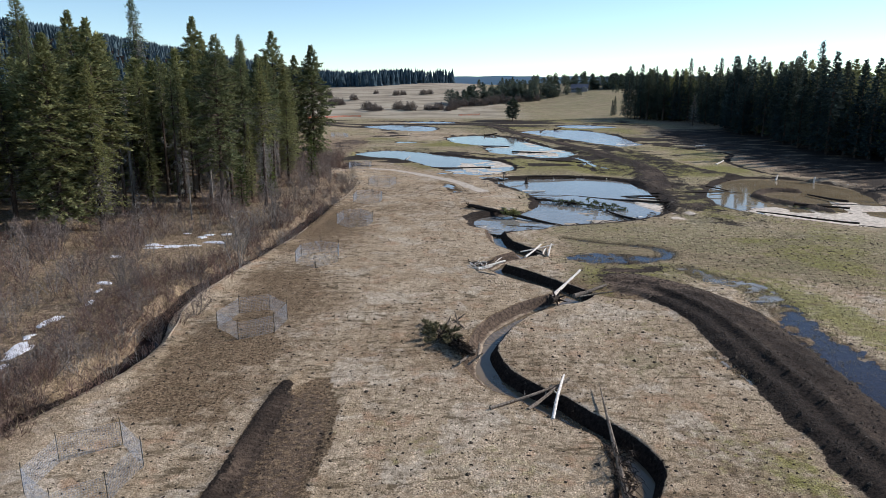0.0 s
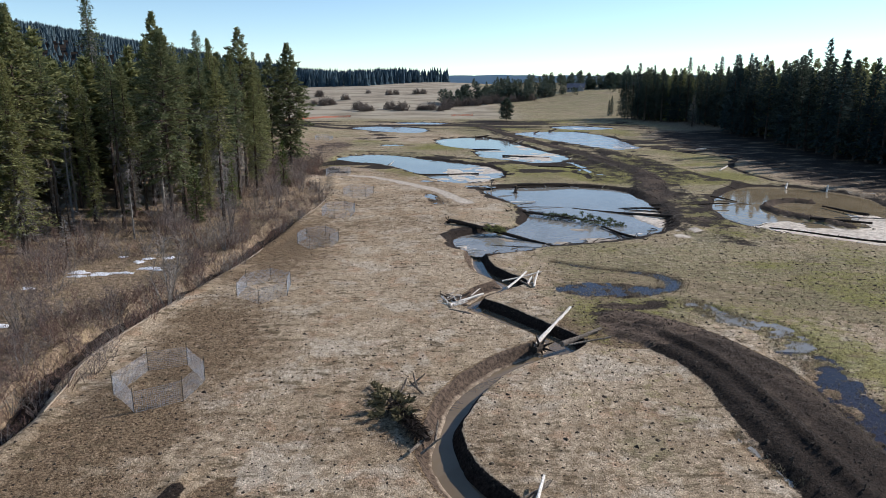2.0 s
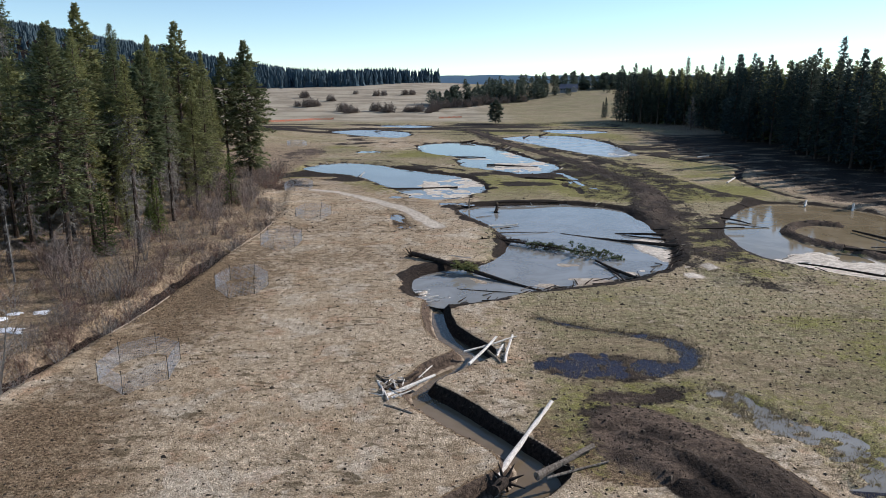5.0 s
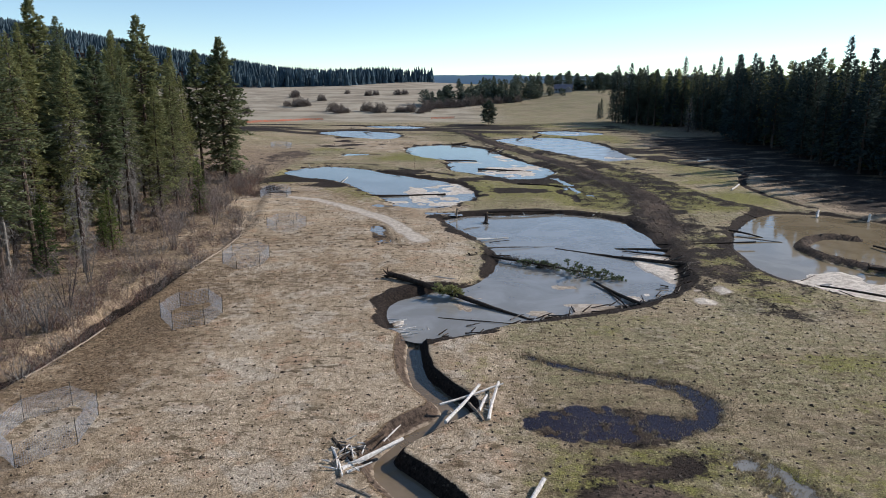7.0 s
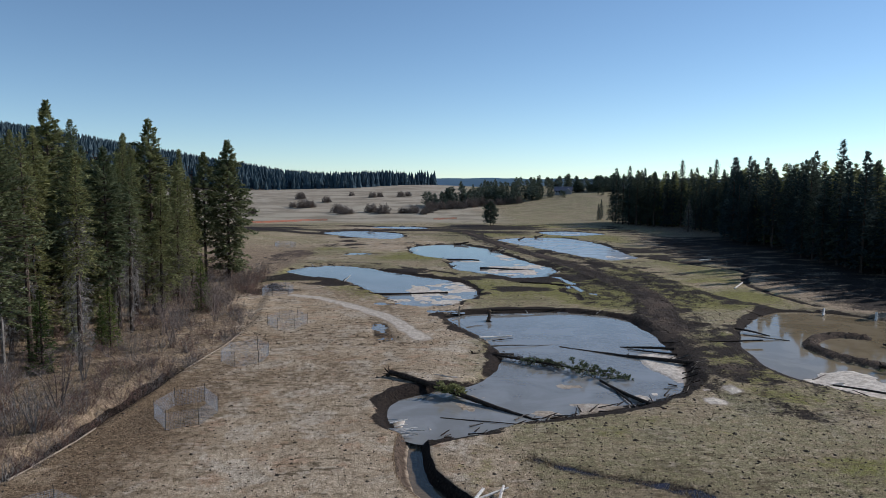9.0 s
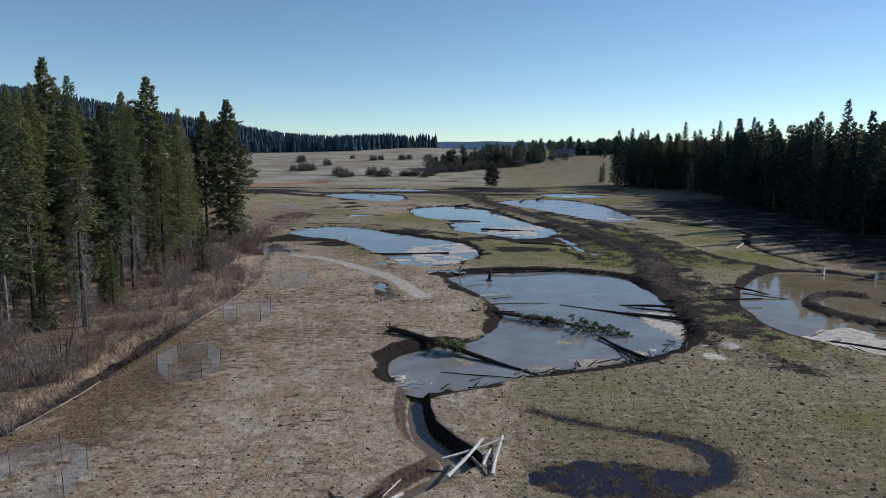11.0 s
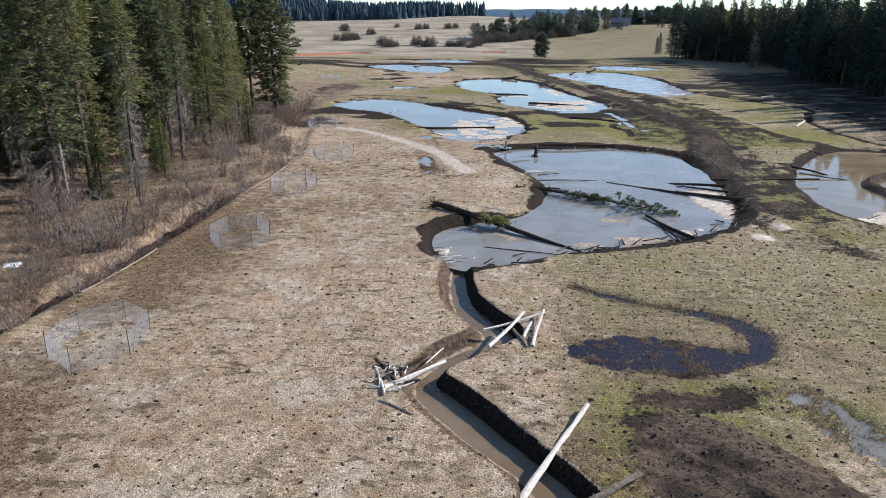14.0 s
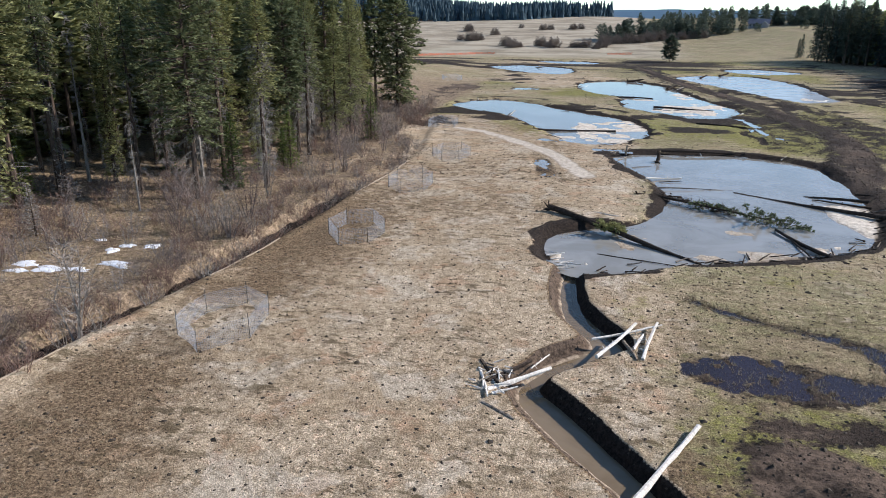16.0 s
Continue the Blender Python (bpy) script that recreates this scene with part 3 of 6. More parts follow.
    h += 0.20 * rough * fbm(x, y, 1.7, 15, 3)
    road = (1 - smooth(1.8, 3.4, d + 0.8 * wob)) * (1 - 0.75 * smooth(0.74, 0.86, t))
    dark = np.maximum(dark, road * (0.66 + 0.25 * rut))
    thatch = np.where(road > 0.2, 0.66 + 0.4 * rut, thatch)
    h += 0.10 * road * rut + 0.30 * np.exp(-((d * s - 3.4) / 0.8) ** 2) + 0.15 * road
    d, s, t = to_line(x, y, SIDE_TRACK, 20)
    band = 1 - smooth(2.2, 4.6, d + 1.2 * wob)
    dark = np.maximum(dark, band * (0.52 + 0.3 * speck))
    green += 0.3 * band
    h += 0.25 * band * fbm(x, y, 1.6, 16, 4) + 0.3 * band
    d, s, t = to_line(x, y, PATH, 8)
    pale = np.maximum(pale, 0.74 * (1 - smooth(1.0, 2.2, d + 0.5 * wob)))
    belt = smooth(300, 350, y + 16 * big + 14 * fbm(x, y, 60, 35, 3)) * (1 - smooth(385, 440, y + 20 * big)) * (1 - smooth(55, 80, x))
    dark = np.maximum(dark, belt * (0.46 + 0.75 * fbm(x * 0.35, y, 12, 33, 4)))
    ploughed = smooth(30, 38, x + 3 * wob) * (1 - smooth(56, 64, x + 3 * wob)) * smooth(146, 160, y) * (1 - smooth(205, 232, y + 0.8 * (x - 45)))
    dark = np.maximum(dark, ploughed * (0.46 + 0.25 * fbm(x, y, 1.7, 37, 4)))
    green += 0.65 * ploughed
    h += ploughed * 0.16 * fbm(x, y, 1.6, 39, 3)
    bare = 1 - smooth(0.6, 1.2, np.hypot((x + 32.6) / 6.0, (y - 247) / 20.0) + 0.7 * wob)
    dark = np.maximum(dark, bare * (0.55 + 0.4 * speck))
    thatch = np.where(bare > 0.2, 0.95 + 0.4 * wob, thatch)
    # ponds
    for key, p in PONDS.items():
        sd = to_shape(x, y, spline(p["outline"], 5, True), 14) + (0.45 if key in 'ab' else 1.3) * wob + 0.5 * big
        lvl = p["level"]
        inside = sd < 0.9
        depth = np.clip(-sd * 0.16, -0.6, 0.55)
        flats = np.zeros(x.shape)
        for fx, fy, rx, ry, lift in p["flats"]:
            g = 1 - smooth(0.65, 1.25, np.hypot((x - fx) / rx, (y - fy) / ry) + 0.4 * wob)
            depth = depth * (1 - g) + g * (0.075 - 0.135 * lift - 0.10 * fbm(x, y, 3.2, 41, 5) - 0.06 * fbm(x, y, 9, 43, 2))
            flats = np.maximum(flats, g * lift * 1.2)
        floor = lvl - depth
        bank = smooth(0.0, 1.3, sd) ** 1.4
        rim = 0.12 * np.exp(-((sd - 1.9) / 0.9) ** 2) * (0.6 + 0.8 * fbm(x, y, 7, 51, 3))
        h = np.where(sd < 1.3, floor * (1 - bank) + (h + rim) * bank, h + rim)
        edge = (1 - smooth(p["rim"] - 1.1, p["rim"] + 0.5, sd + 1.5 * wob - 1.8 * fbm(x, y, 20, 81, 3))) * smooth(-2.2, -0.4, sd)
        dark = np.maximum(dark, edge * (0.80 + 0.20 * big + 0.45 * fbm(x, y, 2.4, 83, 4)))
        bed = smooth(-0.3, -2.2, sd)
        dark = np.where(sd < -0.6, np.maximum(0, dark - 2 * flats), dark)
        dark = dark * (1 - 0.75 * bed * smooth(-0.2, 0.3, fbm(x, y, 5, 85, 4) + 0.3))
        thatch = np.where(bed > 0.3, 0.8 + 0.4 * wob, thatch)
        pale = np.maximum(pale, 0.85 * bed)
        if key == "a":
            arm = bed * smooth(1.5, -1.5, y + 0.75 * (x - 14.6) - 124 + 1.5 * wob) * (1 - np.clip(flats * 1.2, 0, 1))
            pale = pale * (1 - arm) + arm * (0.30 + 0.5 * fbm(x, y, 3.0, 89, 4))
            dark = dark * (1 - arm) + arm * 0.62
        pale = np.where(sd < 0.6, np.maximum(pale, np.clip(flats * 1.3, 0, 1) * smooth(0.6, -0.8, sd)), pale)
    d, s, t = to_line(x, y, SOUTH_SHORE, 4)
    dark = np.maximum(dark, 0.95 * (1 - smooth(0.9, 1.8, d + 0.6 * wob)) * smooth(-0.45, -0.1, fbm(x, y, 4, 87, 3) + 0.1))
    # the curled spit in the muddy pond
    spit = spline([(69, 134), (65.5, 135.5), (61, 133), (58.4, 128), (59.0, 122.5), (61.5, 117.5), (63, 112)], 5)
    d, s, t = to_line(x, y, spit, 6)
    h = np.maximum(h, np.where(d < 3, 0.34 - 0.89 * smooth(0.15, 1.0 + 1.2 * t * t, d) + 0.10 * wob, -9))
    dark = np.maximum(dark, 1 - smooth(0.8, 1.5, d))
    pale = pale * smooth(1.0, 1.8, d)
    for gx, gy, r in ((38.8, 107.9, 1.0), (36.0, 104.4, 1.2), (36.4, 108.4, 0.8)):
        pale = np.maximum(pale, 0.8 * (1 - smooth(0.6, 1.2, np.hypot(x - gx, (y - gy) * 0.8) / r + 1.0 * wob)))
    for rill, deep, half in ((RILL_EAST, 0.35, 0.7), (RILL_MID, 0.30, 0.6)):
        d, s, t = to_line(x, y, rill, 5)
        h -= deep * (1 - smooth(half * 0.5, half * 1.6, d + 0.3 * wob))
        dark = np.maximum(dark, 0.75 * (1 - smooth(half * 0.7, half * 1.7, d + 0.5 * wob)))
    ridge = spline([(-34, 222), (-22, 226), (-8, 224), (4, 212), (14, 202), (20, 190)], 5)
    d, s, t = to_line(x, y, ridge, 6)
    dark = np.maximum(dark, (0.55 + 0.6 * wob) * (1 - smooth(0.8, 2.4, d + 1.5 * wob)))
    # shallow pools
    for key, p in POOLS.items():
        d, s, t = to_line(x, y, spline(p["line"], 5), 9)
        w = 0.45 + 0.6 * smooth(0.2, 0.45, t) + 2.0 * smooth(0.62, 0.82, t) - 1.1 * smooth(0.9, 1.0, t) if key == 'p' else p["wide"][0] * (1 - t) + p["wide"][1] * t
        g = np.exp(-(d / w) ** 2 * 1.3)
        h = h * (1 - smooth(0.1, 0.5, g)) + smooth(0.1, 0.5, g) * (0.09 - p["depth"] * g * (0.62 + 0.38 * smooth(0.3, 0.6, t) if key == "p" else 1.0 - 0.35 * smooth(0.5, 1.0, t)) - 0.04 * (key == 'p') * smooth(0.9, 1.0, t) + (0.24 if key in 'xy' else 0.17 if key == 'p' else 0.13) * fbm(x, y, 1.1, 61, 3) + 0.10 * fbm(x, y, 0.6, 65, 2) + 0.11 * fbm(x, y, 4.5, 63, 3))
        wet = {'p': 0.62, 'q': 0.42, 'x': 0.22, 'y': 0.25}.get(key, 0.5)
        thatch = np.maximum(thatch, 1.2 * wet * smooth(0.12, 0.6, g))
        field = field * (1 - 0.8 * wet * g)
        dark = np.maximum(dark, wet * smooth(0.04, 0.5, g) * (0.85 + 0.5 * wob))
    # creek and ditch
    de, se, t = to_line(x, y, BANK_EAST, 8)
    dw, sw, t = to_line(x, y, BANK_WEST, 8)
    close = (de < 8) & (dw < 8)
    ragged = 0.10 * wob + 0.10 * fbm(x, y, 1.1, 71, 3)
    east, west = np.where(close, de * se, 8.0) + ragged, np.where(close, -dw * sw, 8.0) + ragged
    lift = np.maximum(smooth(-0.72, 0.16, east), 0.32 * smooth(-1.25, -0.6, west) + 0.68 * smooth(-0.62, 0.12, west))
    h = np.where(lift < 1, (-0.90 + 0.05 * wob) * (1 - lift) + h * lift, h)
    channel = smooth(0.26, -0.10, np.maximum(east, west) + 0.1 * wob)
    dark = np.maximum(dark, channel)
    # sun and shade painted in: paler west-side mud, near-black soil under the east bank
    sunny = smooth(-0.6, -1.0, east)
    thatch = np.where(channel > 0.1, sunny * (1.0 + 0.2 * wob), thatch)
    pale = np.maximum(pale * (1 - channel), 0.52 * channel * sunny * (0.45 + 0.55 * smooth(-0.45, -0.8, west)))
    d, s, t = to_line(x, y, DITCH, 9)
    d = d + 0.5 * fbm(x, y, 7, 91, 3)
    duff = np.where((s < 0) & (d < 6) & (y < 160), np.maximum(duff, 0.9 * smooth(0.8, 1.6, d)), duff)
    lift = np.where(s > 0, smooth(0.6, 1.5, d + 0.2 * wob), smooth(0.7, 2.6, d + 0.5 * wob))
    h = np.where(d < 5, (-1.45 + 0.15 * smooth(0.49, 0.65, t) + 1.15 * smooth(0.76, 0.85, t)) * (1 - lift) + (h + 0.12 * (s > 0) * np.exp(-((d - 2.2) / 0.5) ** 2)) * lift, h)
    dark = np.maximum(dark, smooth(1.6, 1.2, d) * (1 - 0.8 * smooth(0.77, 0.85, t)))
    pale = np.maximum(pale, 0.40 * (s > 0) * np.exp(-((d - 2.3) / 0.6) ** 2) * smooth(0.0, 0.3, fbm(x, y, 5, 95, 3)) * (1 - smooth(0.72, 0.8, t)))
    return h, dark, green, pale, thatch, np.clip(duff, 0, 1), np.clip(field, 0, 1), smooth(410, 450, y + 14 * big) * (1 - 0.9 * smooth(40, 75, x + 0.02 * y)) * (1 - hill)


GRID = {}


def ground_z(x, y):
    """The height of the built ground at one place."""
    xs, ys, hs = GRID["x"], GRID["y"], GRID["h"]
    i, j = int(np.searchsorted(xs, x)) - 1, int(np.searchsorted(ys, y)) - 1
    u, v = (x - xs[i]) / (xs[i + 1] - xs[i]), (y - ys[j]) / (ys[j + 1] - ys[j])
    return float((hs[j, i] * (1 - u) + hs[j, i + 1] * u) * (1 - v) + (hs[j + 1, i] * (1 - u) + hs[j + 1, i + 1] * u) * v)


def axis(stretches, low, high, grow=1.13):
    """Grid lines: even steps over the stretches, then ever wider to both ends."""
    a = [stretches[0][0]]
    for start, stop, step in stretches:
        a += list(np.arange(a[-1] + step, stop + 1e-6, step))
    step = stretches[-1][2]
    while a[-1] < high:
        step *= grow
        a.append(a[-1] + step)
    step, head = stretches[0][2], [stretches[0][0]]
    while head[-1] > low:
        step *= grow
        head.append(head[-1] - step)
    return np.array(head[:0:-1] + a)


def build_ground():
    xs = axis([(-44, -29, 0.8), (-29, -18, 0.34), (-18, -12, 0.42), (-12, -6, 0.32), (-6, 1, 0.42), (1, 15.2, 0.155), (15.2, 38, 0.36), (38, 90, 0.8)], -4700, 4700, 1.16)
    ys = axis([(24, 30, 0.3), (30, 97, 0.2), (97, 160, 0.7), (160, 300, 1.3), (300, 430, 2.2)], -900, 4850, 1.07)
    gx, gy = np.meshgrid(xs, ys)
    x, y = gx.ravel(), gy.ravel()
    h, dark, green, pale, thatch, duff, field, pasture = valley(x, y)
    nx, ny = len(xs), len(ys)
    GRID.update(x=xs, y=ys, h=h.reshape(ny, nx))
    idx = np.arange(nx * ny).reshape(ny, nx)
    quads = np.stack([idx[:-1, :-1], idx[:-1, 1:], idx[1:, 1:], idx[1:, :-1]], -1).reshape(-1, 4)
    me = bpy.data.meshes.new("ground")
    me.vertices.add(len(x)), me.loops.add(quads.size), me.polygons.add(len(quads))
    me.vertices.foreach_set("co", np.stack([x, y, h], -1).ravel())
    me.loops.foreach_set("vertex_index", quads.ravel())
    me.polygons.foreach_set("loop_start", np.arange(0, quads.size, 4))
    me.polygons.foreach_set("use_smooth", np.ones(len(quads), bool))
    one = np.ones(len(x))
    for name, bands, last in (("soils_shade", (dark, green, pale), one), ("covers", (np.clip(thatch, 0, 1), duff, field), pasture)):
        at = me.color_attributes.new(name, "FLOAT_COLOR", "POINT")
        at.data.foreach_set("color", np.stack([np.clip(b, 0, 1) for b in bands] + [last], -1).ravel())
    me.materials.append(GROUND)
    me.update(), me.validate()
    tagged(new("ground", me), "dry straw-coloured floodplain meadow with bare dark soil, mossy patches and painted-in shade", "ground", kind="structure")


build_ground()


def sheet(name, outline, z, material, label):
    """A flat water surface with the given outline."""
    me = mesh_of(name, [(x, y, z) for x, y in outline], [tuple(range(len(outline)))], material)
    bm = bmesh.new()
    bm.from_mesh(me)
    bmesh.ops.triangulate(bm, faces=bm.faces[:])
    if bm.faces and sum(f.normal.z for f in bm.faces) < 0:
        bmesh.ops.reverse_faces(bm, faces=bm.faces[:])
    bm.to_mesh(me)
    bm.free()
    return tagged(new(name, me), label, "water", kind="structure")


def widened(line, wide):
    """The outline of a band round a line; wide: half widths at its start and end."""
    d = np.gradient(line, axis=0)
    n = np.stack([d[:, 1], -d[:, 0]], -1) / np.hypot(d[:, 0], d[:, 1])[:, None]
    w = np.linspace(wide[0], wide[1], len(line))[:, None]
    return np.vstack([line + n * w, (line - n * w)[::-1]])


def grown(line, by):
    nxt, prv = np.roll(line, -1, 0), np.roll(line, 1, 0)
    d = nxt - prv
    n = np.stack([d[:, 1], -d[:, 0]], -1) / (np.hypot(d[:, 0], d[:, 1])[:, None] + 1e-9)
    area = np.sum(line[:, 0] * nxt[:, 1] - nxt[:, 0] * line[:, 1])
    return line + n * by * np.sign(area)


for key, p in PONDS.items():
    tone = "muddy tan pond water, still and shallow" if p["water"] == "tan" else "still silty pond water mirroring the pale sky"
    sheet("pond_water", grown(spline(p["outline"], 5, True), 0.9), p["level"], WATER[p["water"]], tone)
for key, p in POOLS.items():
    w = p["wide"]
    ends = spline(p["line"], 5)
    head, tail = ends[0] - ends[1], ends[-1] - ends[-2]
    ends = np.vstack([ends[:1] + head / np.hypot(*head) * w[0] * 1.7, ends, ends[-1:] + tail / np.hypot(*tail) * w[1] * 1.7])
    sheet("puddle_water", widened(ends, (w[0] * 1.6, w[1] * 1.6)), -0.003 * list(POOLS).index(key), WATER[p["water"]], "dark standing puddle in the flooded grass" if p["water"] == "dark" else "small shallow puddle reflecting the sky")
sheet("stream_water", np.vstack([BANK_WEST, BANK_EAST[::-1]]), -0.70, WATER["stream"], "narrow brown stream in a cut channel")
sheet("ditch_water", widened(DITCH, (1.2, 1.2)), -1.2, WATER["dark"], "dark slack water in the old ditch")


# ---- conifers ----
def conifer(seed, height, bare, radius, branches, clumps, size, shape="fir", dead=0, lean=0.0, limbs=True, flat=0.15, point=0.75, ragged=0.0):
    """Meshes of one conifer at the origin: trunk with limbs, crown of needle sprays, dead lower twigs."""
    rng = random.Random(seed)
    trunk, crown, twigs = Soup(), Soup(), Soup()
    bend = Vector((rng.uniform(-1, 1), rng.uniform(-1, 1), 0)) * lean * height

    def spine(u):
        return Vector((0, 0, height * u)) + bend * u * u

    foot = height * 0.0105 + 0.06
    steps = [0, 0.02, 0.2, 0.45, 0.7, 0.9, 1.0]
    trunk.tube([spine(u) for u in steps], [foot * 1.35, foot, foot * 0.84, foot * 0.62, foot * 0.38, foot * 0.15, 0.015], 7)
    for i in range(branches):
        u = bare + (1 - bare) * ((i + rng.random()) / branches) ** 0.88
        v = (u - bare) / (1 - bare)
        if shape == "fir":
            reach = radius * ((1 - v) ** point * (0.55 + 0.45 * min(1, v * 5 + 0.4)) + 0.035)
            tilt = 0.35 * v - 0.30
        else:
            reach = radius * (math.sin(math.pi * (0.16 + 0.80 * v)) ** 0.7) * (1.0 - 0.8 * max(0.0, (v - 0.55) / 0.45) ** 1.6) + 0.12
            tilt = 0.75 * v - 0.30
        a = i * 2.399963 + rng.uniform(-0.5, 0.5)
        lobe = noise.noise((math.cos(a) * 0.9 + seed, math.sin(a) * 0.9, u * height * 0.30))
        reach *= rng.uniform(0.55, 1.12) * (1 + ragged * 1.5 * lobe)
        out = Vector((math.cos(a), math.sin(a), 0))
        root = spine(min(u, 0.995))
        tip = root + out * reach + Vector((0, 0, reach * (tilt + rng.uniform(-0.15, 0.15))))
        side = Vector((-out.y, out.x, 0))
        if limbs and reach > 0.9:
            mid = root.lerp(tip, 0.55) + Vector((0, 0, 0.06 * reach))
            trunk.tube([root, mid, tip], [0.028 * reach ** 0.5, 0.02 * reach ** 0.5, 0.008], 3, False)
        n = max(2, int(clumps * (0.35 + 0.65 * reach / radius)))
        for k in range(n):
            s = (0.22 if shape == "fir" else 0.38) + (0.78 if shape == "fir" else 0.66) * (k + rng.random()) / n
            spread = reach * 0.30 * (1.05 - s) + 0.05
            p = root.lerp(tip, s) + side * rng.uniform(-1, 1) * spread + Vector((0, 0, rng.uniform(-0.32, 0.22) - 0.07 * s * reach))
            for j in range(3):
                turn = rng.choice((-1, 1)) * rng.uniform(0.1, 1.0)
                d = (out * rng.uniform(0.25, 1.0) + side * turn + Vector((0, 0, rng.uniform(-0.50, 0.30) + 0.5 * v))).normalized()
                w = d.cross(Vector((rng.uniform(-0.7, 0.7), rng.uniform(-0.7, 0.7), 1))).normalized()
                l = size * rng.uniform(0.6, 1.25) * (0.6 + 0.4 * min(1.0, reach / radius * 1.6))
                crown.tri(p - w * l * flat, p + w * l * flat, p + d * l)
    for i in range(dead):
        u = rng.uniform(0.08, max(bare + 0.26, 0.2))
        a = rng.uniform(0, 6.283)
        reach = radius * rng.uniform(0.35, 0.75)
        root, out = spine(u), Vector((math.cos(a), math.sin(a), rng.uniform(-0.55, 0.1)))
        tip = root + out * reach
        twigs.tube([root, root.lerp(tip, 0.5) + Vector((0, 0, 0.1)), tip], [0.035, 0.025, 0.01], 3, False)
        for k in range(9):
            p = root.lerp(tip, rng.uniform(0.25, 1.0))
            d = Vector((rng.uniform(-1, 1), rng.uniform(-1, 1), rng.uniform(-2.2, 0.0))).normalized() * rng.uniform(0.35, 1.0)
            w = d.cross(Vector((rng.uniform(-1, 1), rng.uniform(-1, 1), 0.3))).normalized() * 0.022
            twigs.tri(p - w, p + w, p + d)
    return trunk, crown, twigs


def tree_model(name, label, group, needles, bark, **shape):
    trunk, crown, twigs = conifer(**shape)
    ob = thing(name, label, "tree", group)
    part("trunk", trunk.mesh("trunk", bark), ob)
    if crown.f:
        part("crown", crown.mesh("crown", needles), ob)
    if twigs.f:
        tagged(part("deadwood", twigs.mesh("deadwood", DEAD_TWIG), ob, "grey dead lower branches"), kind="stuff")
    return ob


def stand(model, x, y, scale=1.0, spin=None, lean=(0, 0), first=[]):
    """Puts a copy of the model on the ground; the model itself takes the first place."""
    m = pose(x, y, ground_z(x, y) - 0.08, lean[0], lean[1], random.uniform(0, 360) if spin is None else spin) @ Matrix.Scale(scale, 4)
    if model.name in first:
        ob = copy_thing(model, pose(0, 0, 0))
        ob.matrix_basis = m
    else:
        first.append(model.name)
        model.matrix_basis = m
        ob = model
    return ob


def joined(name, label, category, places):
    """One mesh of many plants: places are (model, x, y, scale)."""
    co, loops, starts, mats, slot, total, at = [], [], [], [], {}, 0, 0
    me = bpy.data.meshes.new(name)
    for model, x, y, s in places:
        m = pose(x, y, ground_z(x, y) - 0.08, 0, 0, random.uniform(0, 360)) @ Matrix.Scale(s, 4)
        turn = np.array(m.to_3x3())
        for o in (model, *model.children):
            if o.type != "MESH":
                continue
            d = o.data
            v = np.empty(len(d.vertices) * 3)
            d.vertices.foreach_get("co", v)
            l = np.empty(len(d.loops), np.int32)
            d.loops.foreach_get("vertex_index", l)
            st = np.empty(len(d.polygons), np.int32)
            d.polygons.foreach_get("loop_start", st)
            key = d.materials[0].name
            if key not in slot:
                slot[key] = len(slot)
                me.materials.append(d.materials[0])
            co.append(v.reshape(-1, 3) @ turn.T + np.array(m.translation))
            loops.append(l + total), starts.append(st + at), mats.append(np.full(len(st), slot[key], np.int32))
            total += len(d.vertices)
            at += len(l)
    co, loops, starts, mats = np.vstack(co), np.concatenate(loops), np.concatenate(starts), np.concatenate(mats)
    me.vertices.add(len(co)), me.loops.add(len(loops)), me.polygons.add(len(starts))
    me.vertices.foreach_set("co", co.ravel())
    me.loops.foreach_set("vertex_index", loops)
    me.polygons.foreach_set("loop_start", starts)
    me.polygons.foreach_set("material_index", mats)
    me.update(), me.validate()
    return thing(name, label, category, kind="stuff", me=me)


WEST = "conifers of the western wood"
EAST = "conifers of the eastern wood"
firs = [tree_model("fir_tree", "tall dark green fir tree with drooping branches", WEST, FIR, BARK, seed=s, height=h, bare=b, radius=r, branches=n, clumps=23, size=0.46, flat=0.2, shape="fir", dead=d, lean=0.012, point=0.7, ragged=0.7)
        for s, h, b, r, n, d in ((1, 28, 0.18, 3.4, 260, 90), (2, 25, 0.12, 3.1, 240, 70), (3, 30, 0.34, 3.0, 230, 150))]
pines = [tree_model("pine_tree", "tall ponderosa pine with open tufted crown", WEST, PINE, BARK, seed=s, height=h, bare=b, radius=r, branches=n, clumps=22, size=0.62, flat=0.34, shape="pine", dead=d, lean=0.015, ragged=0.5)
         for s, h, b, r, n, d in ((11, 30, 0.30, 3.6, 210, 25), (12, 29, 0.09, 4.8, 400, 30))]
lean_firs = [tree_model("fir_tree", "slender conifer, green above grey dead lower branches", WEST, FIR, BARK, seed=s, height=h, bare=b, radius=r, branches=n, clumps=17, size=0.46, flat=0.2, shape="fir", dead=d, lean=0.02, point=0.6, ragged=0.8)
             for s, h, b, r, n, d in ((21, 24, 0.46, 2.5, 160, 190), (22, 21, 0.40, 2.2, 160, 150))]
inner = [tree_model("fir_tree", "dark fir tree deep in the wood", WEST, FIR, BARK, seed=s, height=h, bare=b, radius=3.8, branches=84, clumps=5, size=2.0, shape="fir", dead=d, limbs=False, flat=0.32) for s, h, b, d in ((31, 27, 0.42, 14), (32, 24, 0.36, 14), (33, 24, 0.03, 0), (34, 21, 0.03, 0))]
